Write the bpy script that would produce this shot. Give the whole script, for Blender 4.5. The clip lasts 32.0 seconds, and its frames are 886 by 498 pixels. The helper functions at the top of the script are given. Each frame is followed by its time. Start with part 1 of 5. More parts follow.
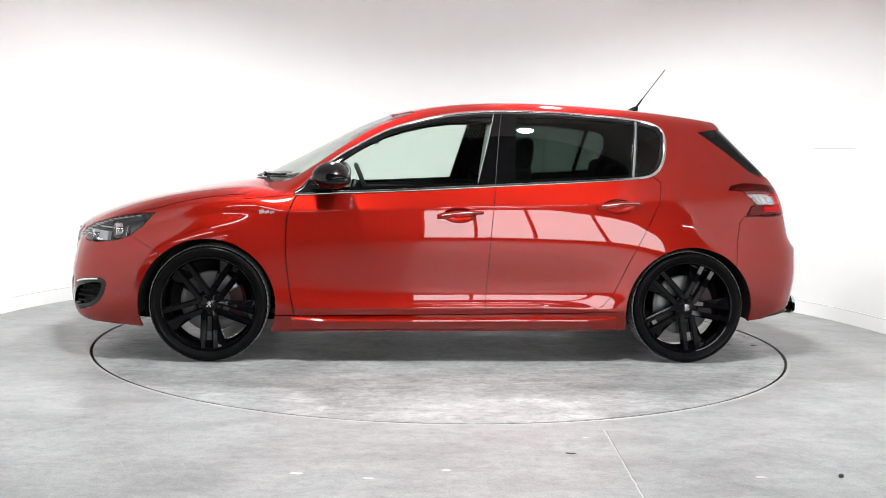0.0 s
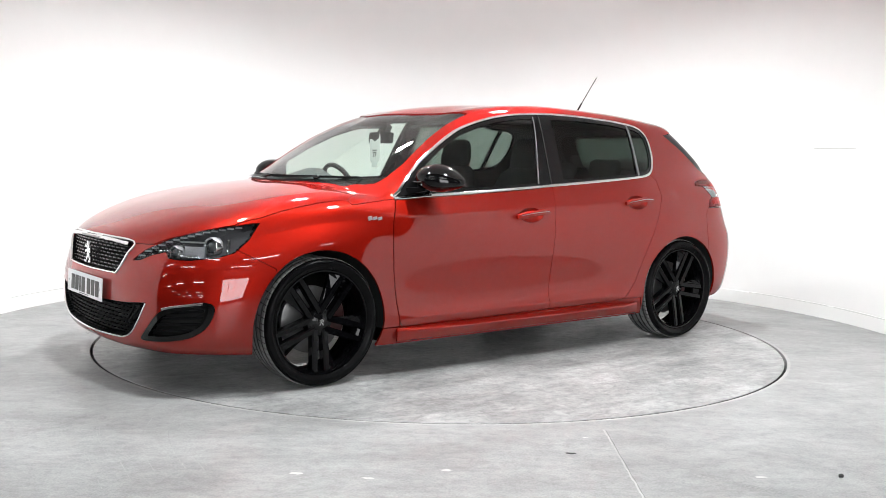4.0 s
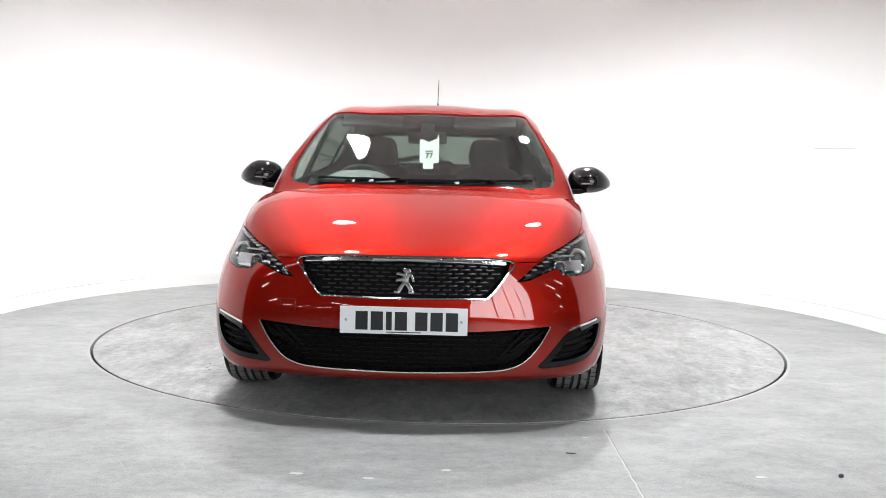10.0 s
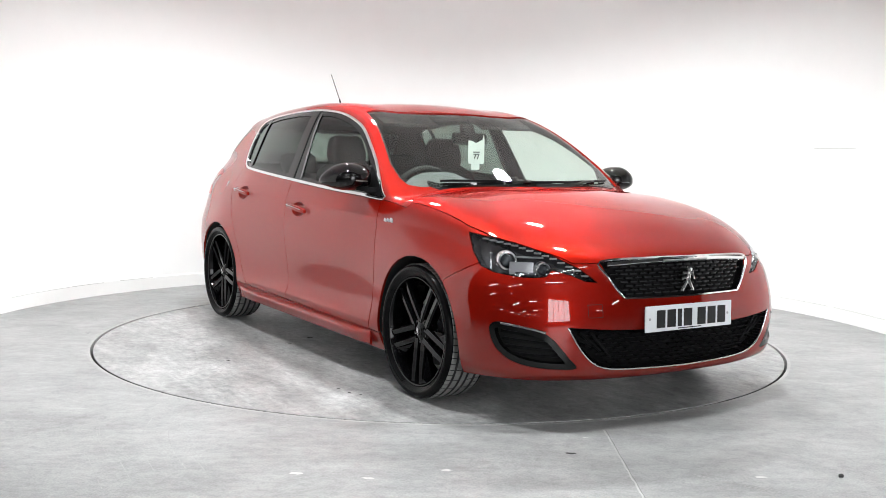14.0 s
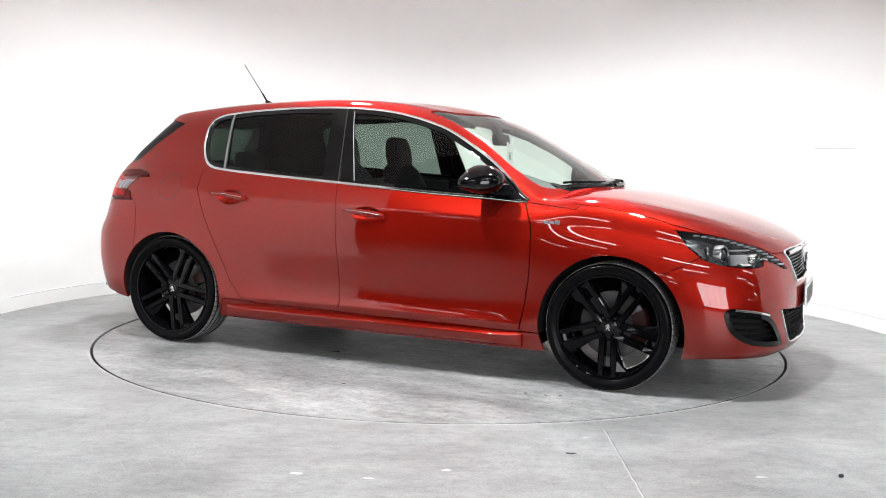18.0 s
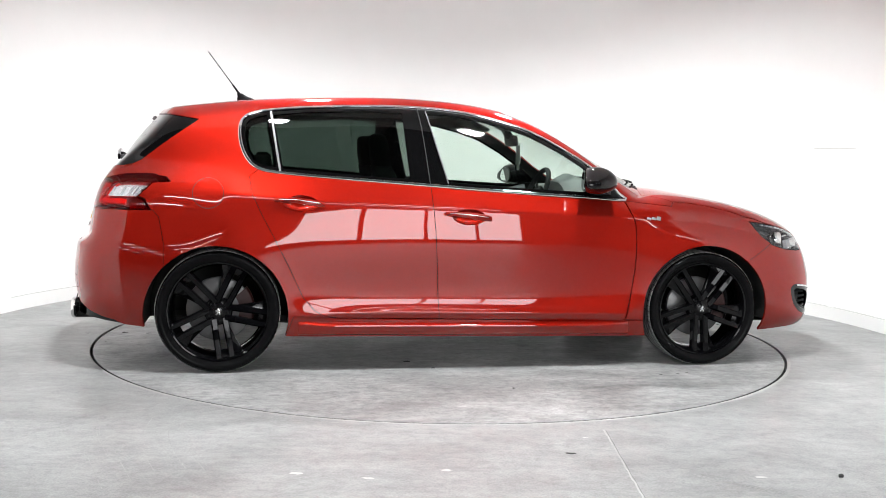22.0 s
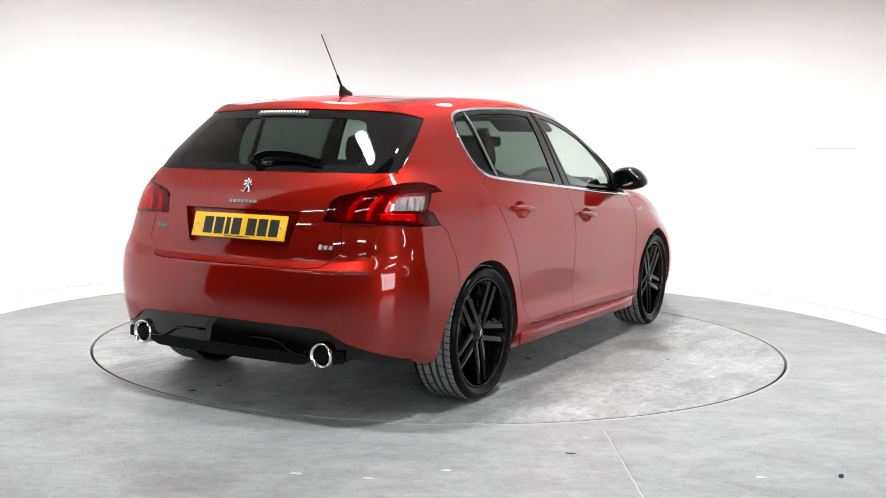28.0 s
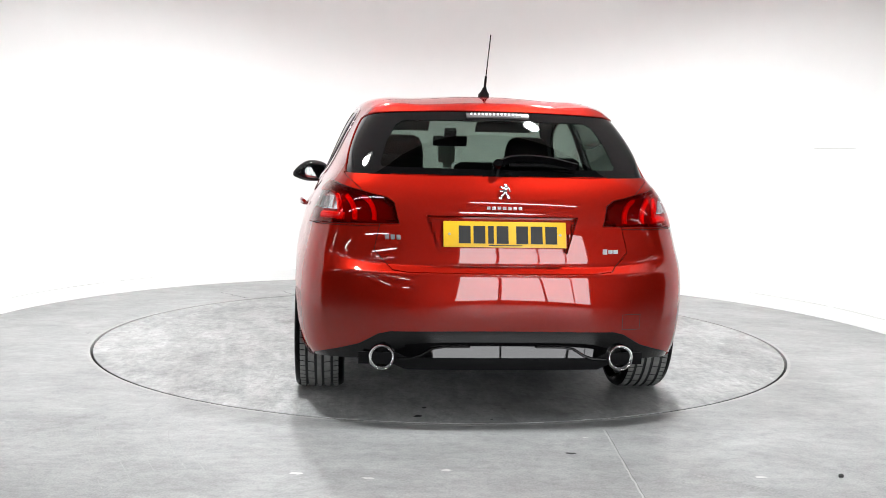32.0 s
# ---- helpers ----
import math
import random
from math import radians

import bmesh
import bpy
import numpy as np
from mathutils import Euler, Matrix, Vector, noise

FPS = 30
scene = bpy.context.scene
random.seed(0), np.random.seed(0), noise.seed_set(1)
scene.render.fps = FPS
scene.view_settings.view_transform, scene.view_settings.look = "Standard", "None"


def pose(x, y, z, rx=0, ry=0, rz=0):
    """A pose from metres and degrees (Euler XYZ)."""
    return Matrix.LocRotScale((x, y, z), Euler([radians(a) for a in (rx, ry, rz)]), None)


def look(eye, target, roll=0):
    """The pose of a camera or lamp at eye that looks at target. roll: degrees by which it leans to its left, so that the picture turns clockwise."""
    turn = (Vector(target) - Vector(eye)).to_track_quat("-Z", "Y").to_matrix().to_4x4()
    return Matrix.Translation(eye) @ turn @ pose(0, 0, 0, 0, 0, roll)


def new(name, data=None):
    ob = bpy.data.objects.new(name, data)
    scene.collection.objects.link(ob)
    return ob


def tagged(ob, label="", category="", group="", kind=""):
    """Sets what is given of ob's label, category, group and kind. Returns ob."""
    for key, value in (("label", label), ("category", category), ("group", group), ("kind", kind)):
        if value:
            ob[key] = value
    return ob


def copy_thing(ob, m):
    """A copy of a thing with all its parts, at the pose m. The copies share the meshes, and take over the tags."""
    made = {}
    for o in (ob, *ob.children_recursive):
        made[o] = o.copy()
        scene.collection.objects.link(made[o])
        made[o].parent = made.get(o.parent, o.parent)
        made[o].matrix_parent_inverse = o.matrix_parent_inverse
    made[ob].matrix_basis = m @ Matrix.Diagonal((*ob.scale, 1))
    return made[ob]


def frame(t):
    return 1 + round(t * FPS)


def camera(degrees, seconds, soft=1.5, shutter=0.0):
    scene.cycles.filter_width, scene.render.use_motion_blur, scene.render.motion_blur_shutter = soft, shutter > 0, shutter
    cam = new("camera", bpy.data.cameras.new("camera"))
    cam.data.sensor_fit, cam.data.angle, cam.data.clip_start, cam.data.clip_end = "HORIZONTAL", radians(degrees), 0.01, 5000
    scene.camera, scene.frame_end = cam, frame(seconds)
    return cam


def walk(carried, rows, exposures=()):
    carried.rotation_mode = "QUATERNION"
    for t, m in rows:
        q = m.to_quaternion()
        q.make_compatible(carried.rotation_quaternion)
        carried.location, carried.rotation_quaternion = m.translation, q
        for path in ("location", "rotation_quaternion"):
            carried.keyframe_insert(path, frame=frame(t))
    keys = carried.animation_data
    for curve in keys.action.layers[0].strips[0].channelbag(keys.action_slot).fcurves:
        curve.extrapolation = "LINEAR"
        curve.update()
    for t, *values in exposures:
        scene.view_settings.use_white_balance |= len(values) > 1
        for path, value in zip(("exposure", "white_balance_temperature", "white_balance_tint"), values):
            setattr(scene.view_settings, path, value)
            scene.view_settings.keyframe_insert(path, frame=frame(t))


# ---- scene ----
from mathutils.bvhtree import BVHTree

# ---- camera: it stands still before the turntable ----
cam = camera(47.9, 32.0, 0.85)
EYE = Vector((0.0, -6.164, 1.112))
AIM = EYE + Vector((0.00187, 1.0, -0.09112))
walk(cam, [(0.0, look(EYE, AIM, 1.2)), (32.0, look(EYE, AIM, 1.2))])

# ---- light: four round high-bay lamps over the turntable, strip lamps in the hall behind ----
scene.view_settings.exposure = 0.0
world = bpy.data.worlds.new("world")
scene.world = world
world.use_nodes = True
world.node_tree.nodes["Background"].inputs[0].default_value = (0.8, 0.85, 0.9, 1)
world.node_tree.nodes["Background"].inputs[1].default_value = 0.05
LAMP_SPOTS = [(-0.93, 0.72), (0.95, 0.72), (-0.95, -1.75), (0.95, -1.75)]
LAMP_Z = 3.08
for lx, ly in LAMP_SPOTS:
    spot = bpy.data.lights.new("high_bay_light", "SPOT")
    spot.energy, spot.spot_size, spot.spot_blend, spot.shadow_soft_size = 318, radians(147), 0.70, 0.09
    spot.color = (0.975, 0.995, 1.0)
    new("high_bay_light", spot).matrix_world = pose(lx, ly, LAMP_Z - 0.03)


# ---- materials ----
def mat(name, color, rough=0.5, metal=0.0, coat=0.0, grain=0.0, scale=40.0, bump=0.0, emit=0.0, emit_color=None, vary=0.0,
        spec=0.5, trans=0.0, ior=1.45, alpha=1.0, coat_rough=0.03):
    """A principled material with colour variation at two scales, roughness variation and a fine bump."""
    m = bpy.data.materials.new(name)
    m.use_nodes = True
    nt = m.node_tree
    b = nt.nodes["Principled BSDF"]
    b.inputs["Base Color"].default_value = (*color, 1)
    b.inputs["Roughness"].default_value = rough
    b.inputs["Metallic"].default_value = metal
    b.inputs["Coat Weight"].default_value = coat
    b.inputs["Coat Roughness"].default_value = coat_rough
    b.inputs["Specular IOR Level"].default_value = spec
    b.inputs["Transmission Weight"].default_value = trans
    b.inputs["IOR"].default_value = ior
    b.inputs["Alpha"].default_value = alpha
    if emit:
        b.inputs["Emission Color"].default_value = (*(emit_color or color), 1)
        b.inputs["Emission Strength"].default_value = emit
    if grain or bump or vary:
        co = nt.nodes.new("ShaderNodeTexCoord")
        fine = nt.nodes.new("ShaderNodeTexNoise")
        fine.inputs["Scale"].default_value = scale
        fine.inputs["Detail"].default_value = 6
        wide = nt.nodes.new("ShaderNodeTexNoise")
        wide.inputs["Scale"].default_value = scale / 11
        wide.inputs["Detail"].default_value = 3
        for n in (fine, wide):
            nt.links.new(co.outputs["Object"], n.inputs["Vector"])
        add = nt.nodes.new("ShaderNodeMath")
        add.operation = "ADD"
        nt.links.new(fine.outputs[0], add.inputs[0])
        nt.links.new(wide.outputs[0], add.inputs[1])
        if grain:
            ramp = nt.nodes.new("ShaderNodeMapRange")
            ramp.inputs["From Min"].default_value, ramp.inputs["From Max"].default_value = 0.6, 1.4
            ramp.inputs["To Min"].default_value, ramp.inputs["To Max"].default_value = 1 - grain, 1 + grain
            nt.links.new(add.outputs[0], ramp.inputs["Value"])
            mul = nt.nodes.new("ShaderNodeVectorMath")
            mul.operation = "SCALE"
            mul.inputs[0].default_value = color
            nt.links.new(ramp.outputs[0], mul.inputs["Scale"])
            nt.links.new(mul.outputs[0], b.inputs["Base Color"])
        if vary:
            rr = nt.nodes.new("ShaderNodeMapRange")
            rr.inputs["From Min"].default_value, rr.inputs["From Max"].default_value = 0.3, 0.7
            rr.inputs["To Min"].default_value, rr.inputs["To Max"].default_value = max(0.02, rough - vary), rough + vary
            nt.links.new(wide.outputs[0], rr.inputs["Value"])
            nt.links.new(rr.outputs[0], b.inputs["Roughness"])
        if bump:
            bp = nt.nodes.new("ShaderNodeBump")
            bp.inputs["Strength"].default_value = bump
            bp.inputs["Distance"].default_value = 0.002
            nt.links.new(fine.outputs[0], bp.inputs["Height"])
            nt.links.new(bp.outputs[0], b.inputs["Normal"])
    return m


def concrete(name, base, spots):
    """Polished concrete: cloudy mottling, pale scuffs, dark specks, uneven gloss."""
    m = mat(name, base, 0.35)
    nt = m.node_tree
    b = nt.nodes["Principled BSDF"]
    co = nt.nodes.new("ShaderNodeTexCoord")

    def tex(scale, detail, dist=0.0, rough=0.6):
        n = nt.nodes.new("ShaderNodeTexNoise")
        n.inputs["Scale"].default_value, n.inputs["Detail"].default_value = scale, detail
        n.inputs["Distortion"].default_value, n.inputs["Roughness"].default_value = dist, rough
        nt.links.new(co.outputs["Object"], n.inputs["Vector"])
        return n

    def band(src, lo, hi, a, c):
        n = nt.nodes.new("ShaderNodeMapRange")
        n.interpolation_type = "SMOOTHSTEP"
        for k, v in (("From Min", lo), ("From Max", hi), ("To Min", a), ("To Max", c)):
            n.inputs[k].default_value = v
        nt.links.new(src, n.inputs["Value"])
        return n.outputs[0]

    def times(a, c):
        n = nt.nodes.new("ShaderNodeMath")
        n.operation = "MULTIPLY"
        nt.links.new(a, n.inputs[0])
        nt.links.new(c, n.inputs[1])
        return n.outputs[0]

    def streak(scale, along, turn):
        mp = nt.nodes.new("ShaderNodeMapping")
        mp.inputs["Rotation"].default_value[2] = radians(turn)
        mp.inputs["Scale"].default_value = (1.0, along, 1.0)
        nt.links.new(co.outputs["Object"], mp.inputs["Vector"])
        n = tex(scale, 10, 0.5, 0.68)
        nt.links.new(mp.outputs[0], n.inputs["Vector"])
        return n.outputs[0]

    cloud = band(tex(1.1, 6, 0.5, 0.65).outputs[0], 0.30, 0.72, 1 - 0.9 * spots, 1 + 0.5 * spots)
    mottle = times(band(streak(3.2, 2.2, 8), 0.28, 0.72, 1 - 1.2 * spots, 1 + 0.8 * spots), band(streak(11.0, 3.0, -24), 0.28, 0.72, 1 - 0.6 * spots, 1 + 0.5 * spots))
    speck = times(times(band(tex(22, 10, 0.6, 0.75).outputs[0], 0.30, 0.60, 1 - 1.3 * spots, 1 + 0.5 * spots), band(tex(120, 3, 0.0, 0.6).outputs[0], 0.3, 0.7, 0.86, 1.12)), band(streak(3.0, 26.0, 20), 0.56, 0.80, 1.0, 1.0 + 1.4 * spots))
    scuff = times(band(streak(2.2, 34.0, -35), 0.58, 0.80, 1.0, 1.0 + 1.6 * spots), band(tex(2.6, 8, 1.2, 0.7).outputs[0], 0.22, 0.48, 1 - 1.1 * spots, 1.0))
    k = times(times(cloud, mottle), times(speck, scuff))
    mul = nt.nodes.new("ShaderNodeVectorMath")
    mul.operation = "SCALE"
    mul.inputs[0].default_value = base
    nt.links.new(k, mul.inputs["Scale"])
    nt.links.new(mul.outputs[0], b.inputs["Base Color"])
    nt.links.new(band(tex(3.0, 3, 0.0).outputs[0], 0.2, 0.8, 0.30, 0.46), b.inputs["Roughness"])
    bp = nt.nodes.new("ShaderNodeBump")
    bp.inputs["Strength"].default_value, bp.inputs["Distance"].default_value = 0.15, 0.002
    nt.links.new(tex(45, 8).outputs[0], bp.inputs["Height"])
    nt.links.new(bp.outputs[0], b.inputs["Normal"])
    return m


M_FLOOR = concrete("polished_concrete", (0.28, 0.285, 0.283), 0.14)
M_DISC = concrete("turntable_concrete", (0.33, 0.335, 0.333), 0.27)
M_WALL = mat("white_wall_paint", (0.80, 0.80, 0.795), 0.75, grain=0.015, scale=6, bump=0.05)
M_SKIRT = mat("white_skirting_paint", (0.80, 0.80, 0.79), 0.5, grain=0.02, scale=9)
M_CEIL = mat("pale_ceiling_paint", (0.86, 0.86, 0.85), 0.8, grain=0.05, scale=3)
M_HALL_CEIL = mat("dark_hall_ceiling", (0.07, 0.07, 0.072), 0.8, grain=0.1, scale=2)
M_HALL = mat("grey_hall_wall", (0.16, 0.16, 0.17), 0.8, grain=0.1, scale=2)
M_GAP = mat("dark_gap_rubber", (0.012, 0.012, 0.012), 0.7, grain=0.2, scale=60)
M_STEEL = mat("floor_ring_steel", (0.36, 0.36, 0.355), 0.5, 0.0, grain=0.2, scale=30)
M_LAMP = mat("lamp_glow", (1, 1, 1), 0.4, emit=34, emit_color=(1.0, 0.98, 0.95))
M_STRIP = mat("strip_glow", (1, 1, 1), 0.4, emit=26, emit_color=(0.96, 0.98, 1.0))
M_HOUSING = mat("lamp_housing", (0.5, 0.5, 0.5), 0.35, 0.8, grain=0.05, scale=20)
M_PAINT = mat("red_metallic_paint", (0.24, 0.0078, 0.0037), 0.45, 0.75, coat=1.0, spec=0.0, grain=0.05, scale=900, coat_rough=0.0)
M_PAINT.node_tree.nodes["Principled BSDF"].inputs["Specular Tint"].default_value = (1.0, 0.30, 0.26, 1)
M_PAINT.node_tree.nodes["Principled BSDF"].inputs["Coat IOR"].default_value = 1.52
M_BLACK = mat("gloss_black_plastic", (0.002, 0.002, 0.0022), 0.02, spec=0.4, grain=0.1, scale=20)
M_MATT = mat("black_textured_plastic", (0.006, 0.006, 0.0065), 0.5, spec=0.05, grain=0.15, scale=180, bump=0.2)
M_RUBBER = mat("tyre_rubber", (0.003, 0.003, 0.0033), 0.26, spec=0.08, grain=0.2, scale=50, bump=0.12)
M_TREAD = mat("tyre_tread_rubber", (0.175, 0.175, 0.172), 0.9, grain=0.35, scale=35, bump=0.25)
M_GROOVE_SHADE = mat("tyre_groove_shade", (0.03, 0.03, 0.03), 0.9, grain=0.3, scale=60)
M_RIM = mat("black_alloy_paint", (0.002, 0.002, 0.0024), 0.04, 0.0, spec=0.2, grain=0.1, scale=20)
M_CHROME = mat("chrome_trim", (0.72, 0.72, 0.72), 0.09, 1.0, grain=0.03, scale=30)
M_TRIM = mat("polished_window_trim", (0.74, 0.74, 0.74), 0.10, 1.0, grain=0.05, scale=30)
M_SATIN = mat("satin_chrome", (0.42, 0.42, 0.43), 0.32, 1.0, grain=0.04, scale=30)
M_UNDER = mat("underbody_black", (0.010, 0.010, 0.010), 0.8, grain=0.2, scale=10)


def thin_glass(name, tint, dust=0.0, ior=1.5):
    """A thin pane: it lets tinted light through and reflects by its Fresnel gloss; dust dulls it a little."""
    m = bpy.data.materials.new(name)
    m.use_nodes = True
    nt = m.node_tree
    nt.nodes.remove(nt.nodes["Principled BSDF"])
    out = nt.nodes["Material Output"]
    clear, gloss, mix, fr = (nt.nodes.new(k) for k in ("ShaderNodeBsdfTransparent", "ShaderNodeBsdfGlossy", "ShaderNodeMixShader", "ShaderNodeLayerWeight"))
    clear.inputs[0].default_value = (*tint, 1)
    gloss.inputs["Roughness"].default_value = 0.0
    fr.inputs["Blend"].default_value = 0.5
    pw, fit = nt.nodes.new("ShaderNodeMath"), nt.nodes.new("ShaderNodeMapRange")
    pw.operation, pw.inputs[1].default_value = "POWER", 5.0
    fit.inputs["To Min"].default_value = ((ior - 1) / (ior + 1)) ** 2 * 0.8
    nt.links.new(fr.outputs["Facing"], pw.inputs[0])
    nt.links.new(pw.outputs[0], fit.inputs["Value"])
    nt.links.new(fit.outputs[0], mix.inputs[0])
    nt.links.new(clear.outputs[0], mix.inputs[1])
    nt.links.new(gloss.outputs[0], mix.inputs[2])
    last = mix
    if dust:
        co, no, rmp, dif, mx = (nt.nodes.new(k) for k in ("ShaderNodeTexCoord", "ShaderNodeTexNoise", "ShaderNodeMapRange", "ShaderNodeBsdfDiffuse", "ShaderNodeMixShader"))
        no.inputs["Scale"].default_value, no.inputs["Detail"].default_value = 70, 2
        nt.links.new(co.outputs["Object"], no.inputs["Vector"])
        rmp.inputs["From Min"].default_value, rmp.inputs["From Max"].default_value = 0.42, 0.75
        rmp.inputs["To Min"].default_value, rmp.inputs["To Max"].default_value = dust * 0.3, dust
        nt.links.new(no.outputs[0], rmp.inputs["Value"])
        dif.inputs[0].default_value = (0.7, 0.7, 0.68, 1)
        nt.links.new(rmp.outputs[0], mx.inputs[0])
        nt.links.new(mix.outputs[0], mx.inputs[1])
        nt.links.new(dif.outputs[0], mx.inputs[2])
        last = mx
    nt.links.new(last.outputs[0], out.inputs["Surface"])
    return m


M_GLASS = thin_glass("door_glass", (0.78, 0.86, 0.81))
M_SCREEN = thin_glass("windscreen_glass", (0.78, 0.86, 0.81), 0.02)
M_PRIVACY = thin_glass("privacy_glass", (0.17, 0.215, 0.19))
M_LENS = thin_glass("lamp_lens", (0.93, 0.94, 0.95))
M_RED_LENS = thin_glass("red_lamp_lens", (0.86, 0.05, 0.04))
M_DISC_STEEL = mat("brake_steel", (0.13, 0.13, 0.13), 0.36, 0.6, grain=0.08, scale=60)
M_CALIPER = mat("dark_red_caliper", (0.03, 0.004, 0.004), 0.4, grain=0.1, scale=30)
M_GRILLE = mat("satin_grille_bar", (0.02, 0.02, 0.021), 0.18, spec=0.4, grain=0.1, scale=40)
M_BEZEL = mat("lamp_bezel_smoke", (0.11, 0.11, 0.115), 0.22, 0.5, grain=0.1, scale=30)
M_PROJECTOR = mat("projector_glass", (0.05, 0.055, 0.06), 0.03, coat=1.0, grain=0.05, scale=30)
M_LED = mat("clear_lamp_block", (0.75, 0.76, 0.78), 0.15, grain=0.04, scale=30)
M_TAIL_BASE = mat("dark_red_lamp_base", (0.13, 0.005, 0.004), 0.3, 0.1, grain=0.1, scale=30)
M_TAIL_BAR = mat("bright_red_lamp_bar", (0.85, 0.05, 0.03), 0.25, 0.4, grain=0.08, scale=40)
M_BRAKE = mat("grey_lamp_bar", (0.10, 0.09, 0.09), 0.2, coat=0.5, grain=0.1, scale=40)
M_SEAM = mat("panel_seam", (0.02, 0.003, 0.003), 0.6, grain=0.2, scale=40)
M_PLATE_W = mat("white_plate", (0.72, 0.74, 0.76), 0.3, coat=0.3, grain=0.03, scale=30)
M_PLATE_Y = mat("yellow_plate", (0.80, 0.47, 0.012), 0.3, coat=0.3, grain=0.03, scale=30)
M_INK = mat("dark_ink", (0.012, 0.012, 0.013), 0.4, grain=0.1, scale=60)
M_MIRROR = mat("mirror_silver", (0.85, 0.86, 0.87), 0.02, 1.0, grain=0.01, scale=10)
M_SEAT = mat("black_seat_cloth", (0.014, 0.014, 0.015), 0.85, grain=0.2, scale=200, bump=0.2)
M_DASH = mat("dark_grey_dashboard", (0.06, 0.062, 0.066), 0.6, grain=0.1, scale=150, bump=0.1)
M_LINING = mat("dark_lining", (0.03, 0.03, 0.031), 0.9, grain=0.1, scale=150)
M_PAPER = mat("white_paper", (0.78, 0.78, 0.77), 0.7, grain=0.02, scale=30)
M_STONE = mat("dark_stone", (0.05, 0.05, 0.05), 0.8, grain=0.3, scale=120)
M_JOINT = mat("dark_joint", (0.15, 0.15, 0.15), 0.8, grain=0.3, scale=60)
M_SCUFF = mat("pale_scuff", (0.5, 0.5, 0.49), 0.6, grain=0.2, scale=90)
M_FILLER = mat("pale_joint_filler", (0.40, 0.405, 0.40), 0.6, grain=0.25, scale=70)
M_SCRATCH = mat("fine_floor_scratch", (0.335, 0.34, 0.335), 0.6, grain=0.3, scale=60)
M_SEAM_SHADOW = mat("grey_seam_and_shadow", (0.45, 0.45, 0.44), 0.7, grain=0.15, scale=30)
M_WINDOW = mat("bright_window", (0.9, 0.92, 0.95), 0.4, emit=9.5, emit_color=(0.97, 0.98, 1.0))
M_SILVER = mat("silver_reflector", (0.72, 0.73, 0.74), 0.22, 0.75, grain=0.05, scale=60)
M_BADGE = mat("brushed_badge_metal", (0.42, 0.42, 0.43), 0.3, 0.7, grain=0.06, scale=60)
M_DIVIDER = mat("grey_divider", (0.13, 0.13, 0.135), 0.35, 0.15, grain=0.05, scale=40)


# ---- mesh helpers ----
def link(name, verts, faces, material, parent=None, label="", smooth=True, sharp=None):
    me = bpy.data.meshes.new(name)
    me.from_pydata([tuple(v) for v in verts], [], faces)
    me.update()
    bm = bmesh.new()
    bm.from_mesh(me)
    bmesh.ops.recalc_face_normals(bm, faces=bm.faces)
    if sharp is not None:
        for e in bm.edges:
            if len(e.link_faces) == 2 and e.calc_face_angle(0) > radians(sharp):
                e.smooth = False
    for f in bm.faces:
        f.smooth = smooth
    bm.to_mesh(me)
    bm.free()
    me.materials.append(material)
    ob = new(name, me)
    if parent:
        ob.parent = parent
    if label:
        ob["label"] = label
    return ob


def part(name, bm, material, parent, label="", smooth=True, sharp=35):
    """Links a bmesh as one mesh object under a thing or a part."""
    me = bpy.data.meshes.new(name)
    bmesh.ops.recalc_face_normals(bm, faces=bm.faces)
    for e in bm.edges:
        if len(e.link_faces) == 2 and e.calc_face_angle(0) > radians(sharp):
            e.smooth = False
    for f in bm.faces:
        f.smooth = smooth
    bm.to_mesh(me)
    bm.free()
    me.materials.append(material)
    ob = new(name, me)
    if parent:
        ob.parent = parent
    if label:
        ob["label"] = label
    return ob


def add_box(bm, m, sx, sy, sz, bevel=0.0):
    r = bmesh.ops.create_cube(bm, size=1, matrix=m @ Matrix.Diagonal((sx, sy, sz, 1)))
    if bevel:
        vs = r["verts"]
        es = list({e for v in vs for e in v.link_edges})
        bmesh.ops.bevel(bm, geom=es, offset=bevel, segments=2, affect="EDGES", profile=0.7)
    return bm


def box(m, sx, sy, sz, bevel=0.0):
    return add_box(bmesh.new(), m, sx, sy, sz, bevel)


def add_lathe(bm, profile, n=48, m=None, close=False):
    """Turns a profile of (radius, height) round z."""
    m = m or Matrix()
    rings = []
    for r, h in profile:
        rings.append([bm.verts.new(m @ Vector((r * math.cos(2 * math.pi * k / n), r * math.sin(2 * math.pi * k / n), h))) for k in range(n)])
    for a, b in zip(rings, rings[1:] + ([rings[0]] if close else [])):
        for k in range(n):
            bm.faces.new((a[k], a[(k + 1) % n], b[(k + 1) % n], b[k]))
    return rings


def add_sweep(bm, path, shape, closed=False, up=Vector((0, 0, 1)), cap=True):
    """Sweeps a shape of (side, up) offsets along a path of points."""
    path = [Vector(p) for p in path]
    rings = []
    n = len(path)
    for i, p in enumerate(path):
        a = path[(i - 1) % n] if closed or i else path[0]
        b = path[(i + 1) % n] if closed or i < n - 1 else path[-1]
        t = (b - a).normalized()
        s = t.cross(up)
        s = s.normalized() if s.length > 1e-6 else Vector((1, 0, 0))
        u = s.cross(t)
        rings.append([bm.verts.new(p + s * x + u * y) for x, y in shape])
    k = len(shape)
    for i in range(n if closed else n - 1):
        a, b = rings[i], rings[(i + 1) % n]
        for j in range(k):
            bm.faces.new((a[j], a[(j + 1) % k], b[(j + 1) % k], b[j]))
    if cap and not closed:
        bm.faces.new(rings[0][::-1])
        bm.faces.new(rings[-1])
    return bm


